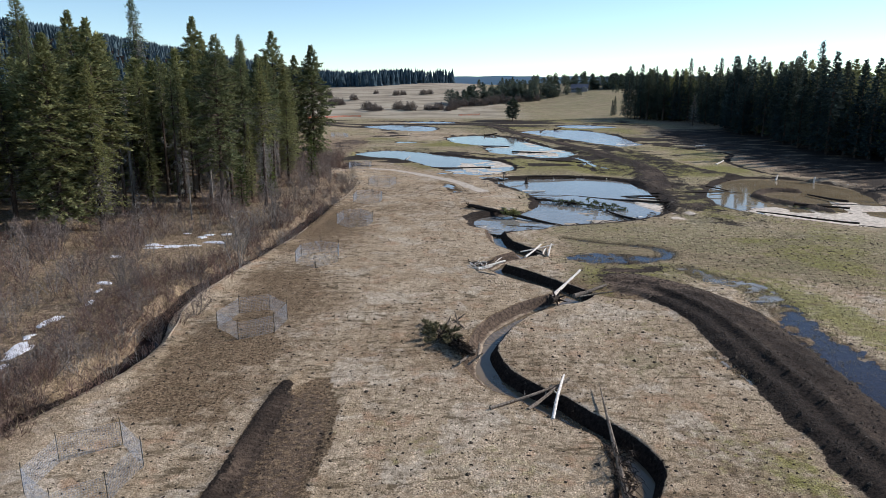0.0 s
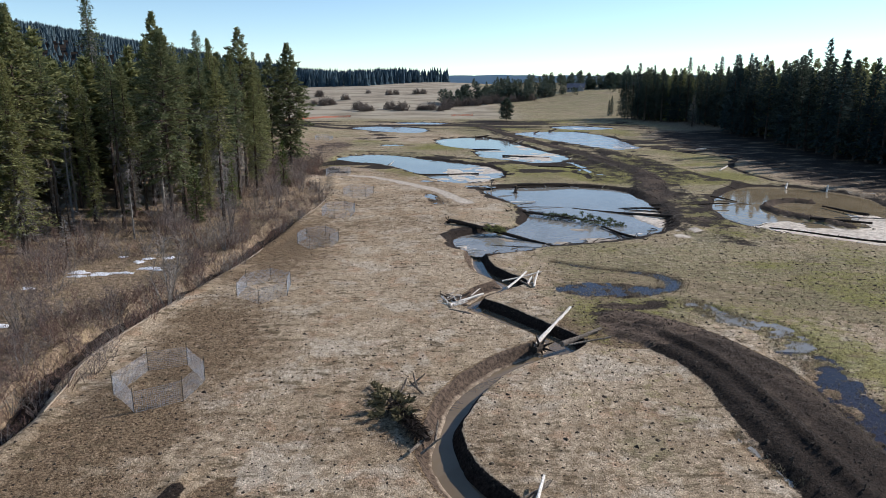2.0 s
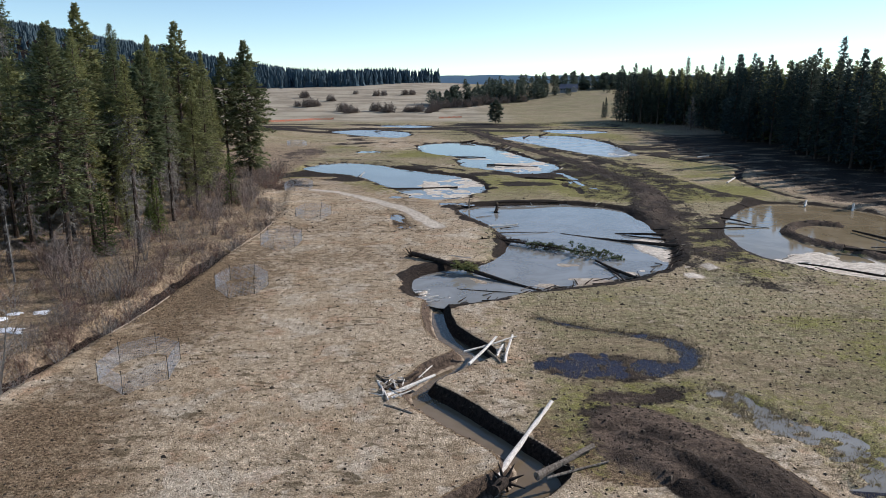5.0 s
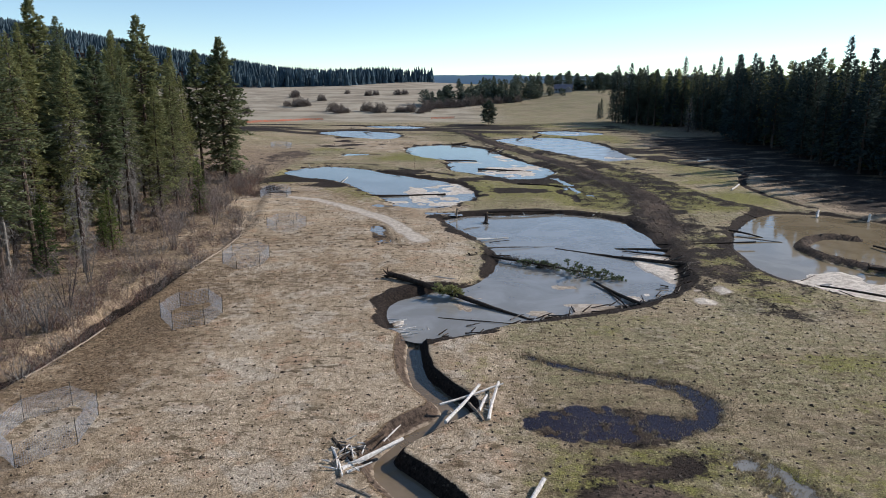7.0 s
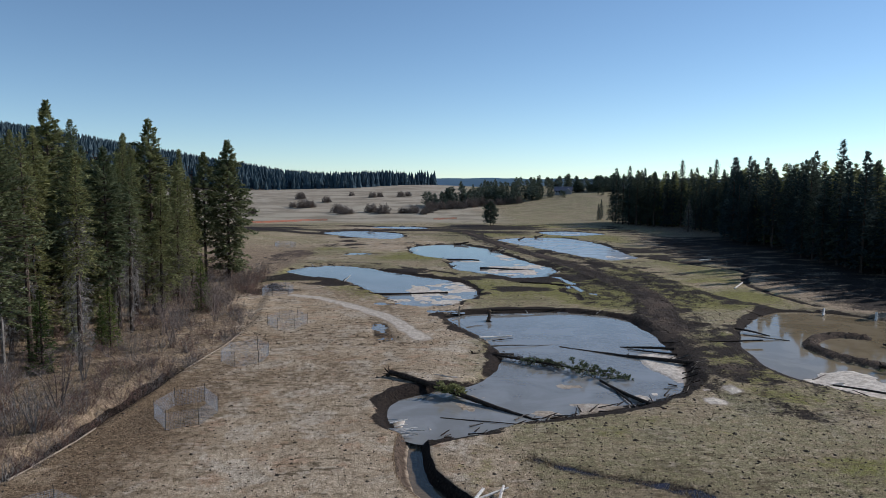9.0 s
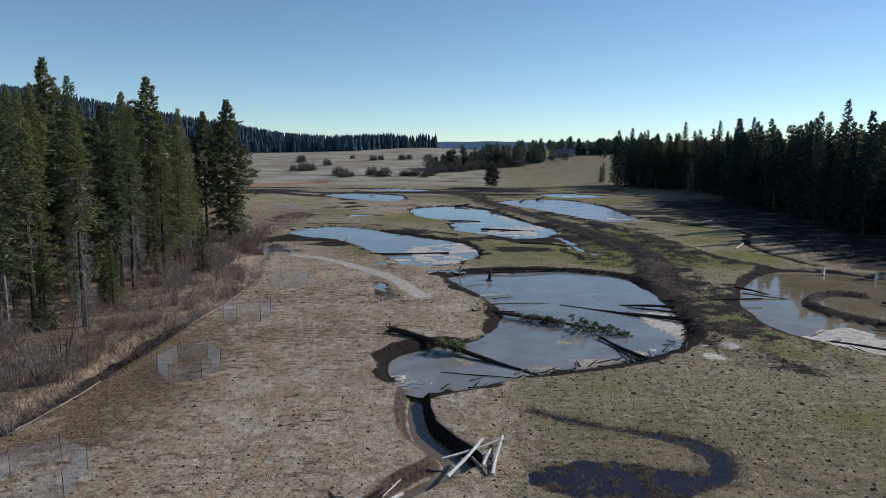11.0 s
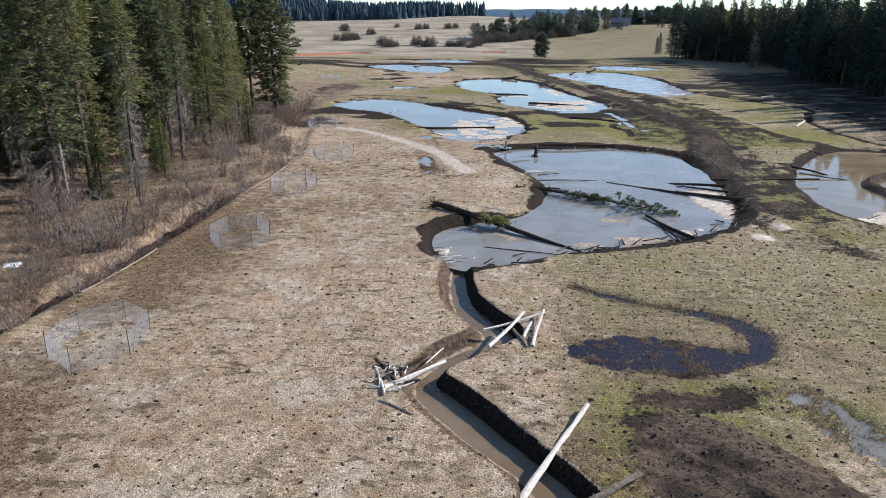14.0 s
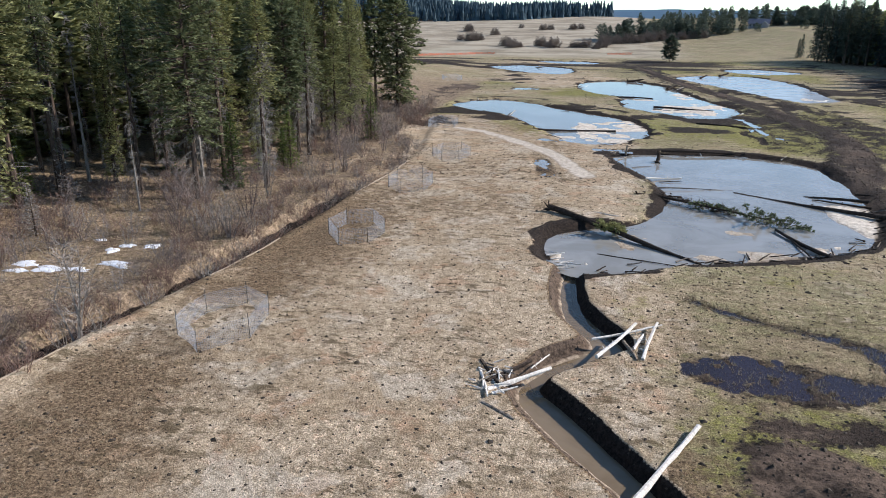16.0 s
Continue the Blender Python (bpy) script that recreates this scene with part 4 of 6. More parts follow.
saplings = [tree_model("young_fir", "bushy bright green young fir", "young firs", YOUNG, BARK, seed=s, height=h, bare=0.02, radius=r, branches=150, clumps=10, size=0.45, shape="fir") for s, h, r in ((41, 9, 2.2), (42, 6.5, 1.7))]
grey_sapling = tree_model("young_fir", "pale greyish young fir in the brush", "young firs", DEAD_TWIG, BARK, seed=43, height=7, bare=0.02, radius=1.7, branches=90, clumps=6, size=0.4, shape="fir")
snag = tree_model("dead_tree", "bare grey dead tree", "dead trees", DEAD_TWIG, DEAD_TWIG, seed=51, height=24, bare=0.95, radius=2.0, branches=4, clumps=2, size=0.2, shape="fir", dead=110)
east_firs = [tree_model("fir_tree", "tall dark shaded fir tree", EAST, SHADED_FIR, BARK, seed=s, height=h, bare=0.07, radius=r, branches=150, clumps=10, size=0.9, shape="fir", dead=0, limbs=False, flat=0.32, point=0.74, ragged=0.3) for s, h, r in ((61, 27, 4.2), (62, 24, 4.0), (63, 28, 4.1))]
east_pine = tree_model("pine_tree", "shaded pine with rounded crown", EAST, SHADED_FIR, BARK, seed=64, height=27, bare=0.18, radius=3.6, branches=150, clumps=11, size=0.85, shape="pine", limbs=False, flat=0.27)

big_pine = tree_model("pine_tree", "large spreading pine with a thick dark trunk at the wood's edge", WEST, PINE, BARK, seed=15, height=27, bare=0.27, radius=4.0, branches=300, clumps=24, size=0.5, flat=0.28, shape="pine", dead=40, lean=0.01, ragged=0.6)
slim_fir = tree_model("fir_tree", "slim bright green fir in front of the shaded wood", WEST, FIR, BARK, seed=16, height=19, bare=0.05, radius=1.75, branches=230, clumps=14, size=0.42, flat=0.2, shape="fir", dead=30, lean=0.01, point=0.5, ragged=0.5)
poles = [tree_model("fir_tree", "tall bare-trunked conifer in the shade of the wood", WEST, FIR, BARK, seed=s, height=h, bare=0.56, radius=2.1, branches=110, clumps=13, size=0.5, flat=0.2, shape="fir", dead=60, lean=0.015, point=0.6, ragged=0.6) for s, h in ((17, 26), (18, 23))]

# the trees that stand out of the western wood
stand(firs[2], -76.0, 130.0, 1.18)
stand(pines[0], -66.0, 128.0, 1.0)
stand(firs[0], -69.0, 120.0, 1.02)
stand(pines[1], -35.1, 190.9, 1.03, 20)
stand(pines[0], -36.0, 152.0, 1.02, 130)
stand(pines[0], -53.3, 154.4, 1.08, 250)
stand(firs[0], -47.4, 169.6, 1.04)
stand(firs[2], -64.9, 152.1, 1.18)
stand(snag, -62, 147, 1.05)
stand(lean_firs[0], -29.8, 116.0, 1.0)
stand(firs[1], -38.2, 122.7, 0.92)
stand(lean_firs[1], -35.5, 138.5, 1.1)
stand(lean_firs[0], -33.2, 137.0, 0.95)
stand(firs[1], -32.6, 146.5, 0.85)
stand(big_pine, -34.9, 109.2, 1.0, 40)
stand(slim_fir, -46.9, 111.3, 1.0)
stand(slim_fir, -33.9, 122.4, 0.7)
stand(snag, -37.7, 102.6, 0.36)
stand(snag, -52.0, 116.0, 0.62)
stand(firs[1], -45.9, 92.4, 0.9)
stand(firs[1], -52.5, 98.5, 1.02)
stand(firs[0], -58.0, 93.0, 0.98)
stand(lean_firs[0], -56.0, 101.0, 1.05)
stand(lean_firs[1], -43.6, 116.8, 1.1)
stand(snag, -39.5, 118.0, 0.72)
stand(snag, -49.5, 110.0, 0.66)
stand(pines[1], -49.5, 89.0, 0.86)
stand(pines[0], -48.2, 98.0, 0.92)
stand(lean_firs[0], -46.0, 92.0, 0.85)
stand(lean_firs[1], -41.0, 122.0, 1.05)
stand(saplings[0], -28.9, 153.4, 1.0)
stand(saplings[0], -31.6, 127.0, 0.85)
stand(saplings[0], -33.6, 115.2, 1.0)
stand(saplings[1], -37.4, 167.0, 1.15)
stand(saplings[0], -45.2, 119.6, 0.95)
stand(saplings[1], -33.2, 128.0, 0.8)
stand(saplings[1], -50.2, 100.8, 1.0)
stand(grey_sapling, -45.9, 102.2, 1.0)
stand(grey_sapling, -41.0, 92.0, 0.7)
PLACED = [(-35.1, 190.9), (-36, 152), (-53.3, 154.4), (-47.4, 169.6), (-31, 117.6), (-38.2, 122.7), (-35.5, 138.5), (-34.9, 109.2), (-46.9, 111.3), (-52.5, 98.5), (-58, 93), (-49.5, 89), (-48.2, 98), (-33.9, 122.4), (-43.6, 116.8)]


def wood_edge(y):
    """The eastern edge of the western wood."""
    return float(np.interp(y, [60, 85, 100, 108, 118, 135, 160, 185, 196], [-64, -57, -52, -41, -34.5, -34, -34.5, -37, -40]))


def scatter(spots, tries, place, apart):
    for _ in range(tries):
        p = place()
        if p and all((p[0] - q[0]) ** 2 + (p[1] - q[1]) ** 2 > apart ** 2 for q in spots):
            spots.append(p)
            yield p


def western_spot():
    y = random.uniform(78, 197)
    return wood_edge(y) - 58 * random.random() ** 1.2, y


deep_trees = []
for n, (x, y) in enumerate(scatter(PLACED, 3600, western_spot, 4.5)):
    deep = wood_edge(y) - x
    if deep < 14 and 97 < y < 124:
        stand(random.choice(poles), x, y, random.uniform(0.8, 1.05))
    elif deep < 8:
        stand(random.choice(firs + lean_firs + lean_firs + pines), x, y, random.uniform(0.66, 1.0))
    elif deep < 13:
        stand(random.choice(firs + lean_firs), x, y, random.uniform(0.75, 0.98))
    else:
        deep_trees.append((random.choice(inner[:2] if deep < 24 else inner[2:]), x, y, random.uniform(0.72, 0.98)))
joined("dense_wood", "dense dark conifers deep in the western wood", "woods", deep_trees)
EAST_PLACED = []


def eastern_edge(y):
    return float(np.interp(y, [120, 150, 180, 205, 240, 262, 290, 335, 375, 400, 440], [150, 134, 116, 108, 112, 121, 116, 128, 128, 113, 108]))


def eastern_spot():
    y = random.uniform(125, 440)
    return eastern_edge(y) + 3 + 36 * random.random() ** 1.25, y


east_deep = []
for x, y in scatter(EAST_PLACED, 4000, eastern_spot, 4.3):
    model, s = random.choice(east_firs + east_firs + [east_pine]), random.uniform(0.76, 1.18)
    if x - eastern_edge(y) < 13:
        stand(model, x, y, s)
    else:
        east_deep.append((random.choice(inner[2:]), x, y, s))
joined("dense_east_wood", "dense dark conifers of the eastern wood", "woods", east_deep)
for model in inner:
    for o in (*model.children, model):
        bpy.data.objects.remove(o)

stand(east_firs[1], 108, 452, 0.42)
stand(east_firs[1], 111, 458, 0.5)
stand(grey_sapling, 123.5, 349, 2.1)
lone_pine = tree_model("pine_tree", "lone dark pine on the wetland edge", "", SHADED_FIR, BARK, seed=71, height=12.5, bare=0.16, radius=3.9, branches=130, clumps=9, size=1.3, shape="pine", flat=0.26)
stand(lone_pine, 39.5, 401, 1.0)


# ---- distant woods ----
def far_trees(name, label, spots, low, high, width=0.17, tiers=5):
    """Many simple pointed conifers in one mesh."""
    soup = Soup()
    for x, y in spots:
        z, h = ground_z(x, y) - 0.3, random.uniform(low, high)
        for k in range(tiers):
            u0, u1 = k / tiers * 0.92 + 0.04, min(1.0, (k + 1.9) / tiers)
            r = h * width * (1 - u0) ** 0.8 + 0.15
            n, turn, tip = len(soup.v), random.uniform(0, 1.2), Vector((x, y, z + h * u1))
            for s in range(6):
                a, q = turn + s * math.pi / 3, r * (random.uniform(0.55, 1.2))
                soup.v.append(Vector((x + q * math.cos(a), y + q * math.sin(a), z + h * u0 - random.uniform(0, 0.05) * h)))
            soup.v.append(tip)
            soup.f += [(n + s, n + (s + 1) % 6, n + 6) for s in range(6)]
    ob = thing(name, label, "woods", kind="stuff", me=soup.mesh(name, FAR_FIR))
    return ob


def spots_in(count, place):
    out = []
    while len(out) < count:
        p = place()
        if p:
            out.append(p)
    return out


def hill_spot():
    y, x = random.uniform(800, 1300), random.uniform(-900, -135)
    return (x, y) if y > 830 + 30 * math.sin(x / 60) else None


def ridge_spot():
    x, y = random.uniform(-165, 14), random.uniform(835, 970)
    return (x, y) if y > 835 + max(0, x + 80) * 1.2 else None


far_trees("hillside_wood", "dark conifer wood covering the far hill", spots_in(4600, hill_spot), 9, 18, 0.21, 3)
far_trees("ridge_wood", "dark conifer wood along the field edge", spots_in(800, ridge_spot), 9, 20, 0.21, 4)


def hedgerow_spot():
    t = random.random()
    x, y = 8 + 170 * t + random.uniform(-7, 7), 548 + 110 * t + random.uniform(-8, 30)
    return None if (abs(x - 121) < 20 or abs(x - 176) < 12) and y < 640 else (x, y)


def behind_spot():
    x = random.uniform(40, 330)
    return x, random.uniform(700, 900)


far_pines = [tree_model("pine_tree", "distant pine", "", FAR_PINE, BARK, seed=s, height=12, bare=0.08, radius=r, branches=48, clumps=4, size=1.9, shape=k, limbs=False, flat=0.33, ragged=0.5, point=0.7) for s, r, k in ((101, 3.2, "pine"), (102, 2.9, "fir"), (103, 3.6, "pine"))]
joined("hedgerow_conifers", "row of mixed conifers along the road", "woods", [(random.choice(far_pines), x, y, random.uniform(0.3, 1.15)) for x, y in spots_in(150, hedgerow_spot)])
roadside = [(random.uniform(84, 150), random.uniform(596, 612), random.uniform(0.3, 0.65)) for _ in range(20)] + [(random.uniform(60, 215), random.uniform(648, 690), random.uniform(0.5, 1.25)) for _ in range(40)]
joined("roadside_conifers", "tall mixed conifers round the farmhouse", "woods", [(random.choice(far_pines), x, y, z) for x, y, z in roadside if not (abs(x - 123) < 6 and y < 640)])
joined("far_conifers", "scattered conifers beyond the houses", "woods", [(random.choice(far_pines), x, y, random.uniform(0.5, 1.2)) for x, y in spots_in(90, behind_spot)])
joined("east_far_conifers", "conifers beyond the eastern meadow", "woods", [(random.choice(far_pines), random.uniform(165, 420), random.uniform(480, 680), random.uniform(0.4, 0.95)) for _ in range(130)])
for model in far_pines:
    for o in (*model.children, model):
        bpy.data.objects.remove(o)


def far_hills():
    """Low wooded hills along the horizon."""
    soup = Soup()
    for layer, (dist, h) in enumerate(((3300, 62), (4300, 92))):
        n0, count = len(soup.v), 160
        for i in range(count):
            a = -1.1 + 2.2 * i / (count - 1)
            x, y = dist * math.sin(a), dist * math.cos(a)
            top = h * (0.72 + 0.30 * noise.noise((a * 6, layer * 7, 0)) + 0.10 * noise.noise((a * 30, layer * 3, 1)))
            soup.v += [Vector((x, y, -60)), Vector((x, y, top)), Vector((x * 1.05, y * 1.05, -60))]
        for i in range(count - 1):
            a = n0 + i * 3
            soup.f += [(a, a + 3, a + 4, a + 1), (a + 1, a + 4, a + 5, a + 2)]
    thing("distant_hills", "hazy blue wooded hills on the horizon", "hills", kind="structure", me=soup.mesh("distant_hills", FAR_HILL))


far_hills()


# ---- bare brush ----
def brush_mesh(seed, stems, height, spread, twig, material, fan=0.55, thick=0.02):
    """A leafless clump: a few bowed stems that end in a rounded haze of fine twigs."""
    rng = random.Random(seed)
    soup = Soup()
    for i in range(stems):
        a, r = rng.uniform(0, 6.283), spread * 0.22 * rng.random() ** 0.6
        p = Vector((r * math.cos(a), r * math.sin(a), 0))
        lean = fan * rng.random() ** 0.7
        way = Vector((math.cos(a) * lean, math.sin(a) * lean, 1)).normalized()
        h = height * rng.uniform(0.65, 1.0) * (1 - 0.25 * lean / (fan + 0.2))
        q = p + way * h * 0.5 + Vector((rng.uniform(-1, 1), rng.uniform(-1, 1), 0)) * 0.08 * h
        t = q + (way + Vector((rng.uniform(-1, 1), rng.uniform(-1, 1), 0)) * 0.35).normalized() * h * 0.45
        soup.tube([p, q, t], [thick * 0.8 * h ** 0.5, thick * 0.5 * h ** 0.5, thick * 0.2], 3, False)
        for k in range(twig):
            s = rng.random() ** 0.6
            b = p.lerp(q, s * 2) if s < 0.5 else q.lerp(t, s * 2 - 1)
            d = (way * 0.4 + Vector((rng.uniform(-1, 1), rng.uniform(-1, 1), rng.uniform(-0.4, 0.7)))).normalized() * h * rng.uniform(0.08, 0.22)
            w = d.cross(Vector((rng.uniform(-1, 1), rng.uniform(-1, 1), rng.uniform(-1, 1)))).normalized() * (0.010 + 0.002 * h)
            soup.tri(b - w, b + w, b + d)
            for _ in range(2):
                c = b + d * rng.uniform(0.25, 0.95)
                g = (d.normalized() + Vector((rng.uniform(-1, 1), rng.uniform(-1, 1), rng.uniform(-0.4, 0.8)))).normalized() * d.length * rng.uniform(0.4, 0.9)
                soup.tri(c - w * 0.8, c + w * 0.8, c + g)
    return soup.mesh("brush", material)


BRUSH = "bare brush along the ditch"
brush_models = [thing("bush", label, "bush", BRUSH, me=brush_mesh(s, n, h, sp, tw, mat, fan)) for s, n, h, sp, tw, mat, fan, label in (
    (1, 14, 3.0, 2.4, 12, ALDER, 0.9, "leafless grey-brown alder bush beside the ditch"),
    (2, 15, 2.2, 2.8, 11, RED_BRUSH, 1.1, "leafless reddish-brown dogwood bush"),
    (3, 11, 4.4, 2.2, 16, ALDER, 0.6, "tall leafless grey-brown bush"),
    (4, 14, 1.4, 3.0, 9, BUSH, 1.4, "low tangled leafless bush in dead grass"),
    (5, 13, 2.7, 2.6, 11, DEAD_TWIG, 0.95, "leafless pale grey bush beside the ditch"),
    (6, 13, 2.8, 2.4, 11, RED_BRUSH, 0.9, "leafless russet bush beside the ditch"))]
tall_alder = thing("alder_tree", "leafless pale-stemmed alder clump beside the ditch", "tree", "leafless alders", me=brush_mesh(8, 6, 8.5, 1.8, 40, PALE_BARK, 0.26, 0.034))
stand(tall_alder, -22.9, 74.9, 1.05)
stand(tall_alder, -23.8, 96.5, 0.72)
stand(tall_alder, -27.5, 111.8, 0.68)
stand(tall_alder, -26.0, 120.0, 0.62)
stand(tall_alder, -31.5, 66.0, 0.6)
grey_alder = thing("alder_tree", "leafless grey alder rising from the brush", "tree", "leafless alders", me=brush_mesh(9, 8, 7.0, 2.2, 34, ALDER, 0.38, 0.026))
for x, y, s in ((-25.5, 103, 0.9), (-24.0, 127, 0.8), (-27.5, 134, 0.9), (-23.5, 143, 0.9), (-30, 148, 1.0), (-38, 82, 0.8), (-34.5, 104, 0.9), (-29.5, 97, 0.75), (-33.5, 62, 0.8), (-26.5, 152, 1.0)):
    stand(grey_alder, x, y, s)


CLEARINGS = ((-32.4, 87.0, 5.0, 4.6), (-30.0, 80.5, 3.8, 4.2), (-33.8, 60.5, 1.8, 6.0), (-32.6, 50.0, 2.2, 3.5), (-33.5, 68.0, 1.5, 2.0))


def brush_spot():
    y = random.uniform(34, 205) if random.random() < 0.75 else random.uniform(34, 110)
    edge = float(np.interp(y, [20, 40, 53, 65, 88, 119, 137, 160, 205], [-28, -25.6, -22.9, -24.1, -21.0, -19.6, -19.0, -22.4, -29]))
    deep = random.random() ** 1.1 * min(33, edge - wood_edge(y) + 6)
    x = edge - deep + (1.6 if random.random() < 0.12 else 0.0)
    clearing = any(((x - cx) / rx) ** 2 + ((y - cy) / ry) ** 2 < 1 for cx, cy, rx, ry in CLEARINGS)
    gap = noise.noise((x / 6.5, y / 6.5, 3.0)) < (0.02 if y > 96 else -0.30)
    return None if clearing or gap else (x, y)


thicket = []
for n, (x, y) in enumerate(scatter([], 6200, brush_spot, 1.28)):
    model = random.choice(brush_models if x < -29 else brush_models[:2] + brush_models[3:])
    s = random.uniform(0.6, 1.4) if x < -37 or (y > 95 and x < -26) else random.uniform(0.5, 1.05)
    if (n % 5 == 0 or x > -25.5) and n % 2 == 0:
        stand(model, x, y, s)
    else:
        thicket.append((model, x, y, s))
bank = spline([(-29, 20), (-27.3, 36.5), (-24.9, 43.6), (-23.8, 53), (-25.2, 65.5), (-23.2, 80), (-20.8, 99), (-19.8, 119)], 12)
for n in range(300):
    x, y = bank[random.randrange(len(bank) - 2)] - np.array([1.2 + 5.5 * random.random() ** 1.3, random.uniform(-0.8, 0.8)])
    if not any(((x - cx) / rx) ** 2 + ((y - cy) / ry) ** 2 < 1 for cx, cy, rx, ry in CLEARINGS):
        thicket.append((random.choice((brush_models[0], brush_models[1], brush_models[1], brush_models[3], brush_models[5])), float(x), float(y), random.uniform(0.5, 1.1)))
lip = spline([(-22.4, 84), (-21.2, 96), (-20.2, 112), (-19.4, 132), (-20.8, 152)], 12)
for n in range(110):
    x, y = lip[random.randrange(len(lip) - 2)] + np.array([random.uniform(-2.2, 1.6), random.uniform(-0.8, 0.8)])
    thicket.append((random.choice((brush_models[0], brush_models[3], brush_models[4], brush_models[5])), float(x), float(y), random.uniform(0.3, 0.85)))
joined("thicket", "tangled leafless brown and grey thicket between ditch and wood", "bushes", thicket)

# willows in the far fields
def dome_mesh(seed, count, radius, height, material):
    """A rounded bare bush: a dome of short twigs on a few stems."""
    rng = random.Random(seed)
    soup = Soup()
    for k in range(9):
        a = k * 0.7
        tip = Vector((math.cos(a) * radius * 0.5, math.sin(a) * radius * 0.5, height * 0.7))
        soup.tube([Vector((0, 0, -0.2)), tip * 0.5, tip], [0.12, 0.08, 0.03], 4, False)
    for _ in range(count):
        a, u, r = rng.uniform(0, 6.283), rng.random(), rng.random() ** 0.45
        lump = 0.75 + 0.35 * noise.noise((math.cos(a) * 1.7, math.sin(a) * 1.7, u * 3 + seed))
        p = Vector((math.cos(a) * radius * math.sqrt(1 - u * u * 0.92) * r, math.sin(a) * radius * math.sqrt(1 - u * u * 0.92) * r, height * u * r)) * lump
        d = (p.normalized() + Vector((rng.uniform(-1, 1), rng.uniform(-1, 1), rng.uniform(-0.2, 1))) * 0.7).normalized() * rng.uniform(0.4, 1.0)
        w = d.cross(Vector((rng.uniform(-1, 1), rng.uniform(-1, 1), rng.uniform(-1, 1)))).normalized() * 0.09
        soup.tri(p - w, p + w, p + d)
    return soup.mesh("willow_bush", material)


willow = thing("willow_bush", "rounded leafless grey willow bush in the field", "bush", "field willows", me=dome_mesh(12, 1500, 4.2, 5.2, BUSH))
WILLOWS = [(-84, 544, 1.5), (-79, 548, 1.2), (-100, 620, 1.3), (-103, 640, 1.0), (-120, 490, 1.0), (-108, 495, 0.9), (-42, 640, 1.1), (-36, 645, 1.0), (-18, 650, 1.1), (-12, 655, 1.0), (-74, 590, 1.2), (-92, 548, 0.9), (-62, 660, 0.8)]
WILLOWS += [(-54 + 5.2 * k + random.uniform(-2, 2), 505 + random.uniform(-7, 9), random.uniform(0.8, 1.5)) for k in range(13) if k not in (3, 7)]
WILLOWS += [(8 + 7.5 * k, 528 + 6.0 * k + random.uniform(-4, 4), random.uniform(1.1, 1.7)) for k in range(10)]
for px, py, s in WILLOWS:
    stand(willow, px, py, s)


# ---- logs and dead wood ----
def log(name, label, group, a, b, r0, r1, material, seed, stubs=3, roots=False):
    """A worn, slightly bent log from a to b with broken branch stubs and, where it has them, roots."""
    a, b = Vector(a), Vector(b)
    way, rng, soup = b - a, random.Random(seed), Soup()
    length = way.length
    n = max(5, int(length / 0.9))
    pts, rad = [], []
    for i in range(n + 1):
        t = i / n
        pts.append(Vector((length * t, 0.015 * length * math.sin(t * 2.6 + seed), 0.008 * length * math.sin(t * 4 + seed * 2))))
        rad.append((r0 + (r1 - r0) * t) * rng.uniform(0.9, 1.1))
    soup.tube(pts, rad, 9)
    for v in soup.v:
        v += Vector((rng.uniform(-1, 1) * 0.03, rng.uniform(-1, 1) * 0.02, rng.uniform(-1, 1) * 0.02))
    ob = thing(name, label, "log" if name != "stick" else "stick", group, me=soup.mesh(name, material))
    ob.matrix_basis = Matrix.Translation(a) @ way.to_track_quat("X", "Z").to_matrix().to_4x4()
    for _ in range(stubs if name != "stick" else 0):
        turn, p = rng.uniform(0, 6.283), pts[int(rng.uniform(0.2, 0.95) * n)]
        d = Vector((0.5, math.cos(turn), math.sin(turn))).normalized() * rng.uniform(0.3, 0.9) * (0.4 + r0 * 2)
        stub = Soup()
        stub.tube([p, p + d * 0.6, p + d], [r1 * 0.4 + 0.01, r1 * 0.25 + 0.008, 0.006], 5)
        part("branch_stub", stub.mesh("branch_stub", material), ob)
    for k in range(9 if roots else 0):
        turn = k * 0.7 + rng.uniform(-0.2, 0.2)
        d = Vector((-0.35, math.cos(turn), math.sin(turn))) * rng.uniform(0.5, 1.1) * (r0 * 3.0)
        root = Soup()
        root.tube([Vector((0.1, 0, 0)), d * 0.5, d], [r0 * 0.45, r0 * 0.25, 0.02], 5)
        part("root", root.mesh("root", material), ob)
    return ob


JAM = "logs laid across the stream"
POND_LOGS = "logs lying in the ponds"
log("log", "long bleached straight log lying across the stream bank", JAM, (10.6, 64.6, -0.25), (14.8, 72.9, 0.42), 0.18, 0.12, BLEACHED, 1, 0)
log("log", "dark weathered log with broken end beside the stream", JAM, (12.7, 64.4, 0.1), (16.3, 67.2, 0.35), 0.22, 0.14, OLD_LOG, 2, 5)
log("log", "grey branch lying on the bank", JAM, (13.2, 64.2, 0.1), (16.9, 65.8, 0.2), 0.09, 0.05, OLD_LOG, 3, 4)
log("stump", "dark root mass at the foot of the log", JAM, (10.9, 64.2, -0.1), (10.2, 62.9, 0.2), 0.35, 0.28, DARK_LOG, 4, 3, True)
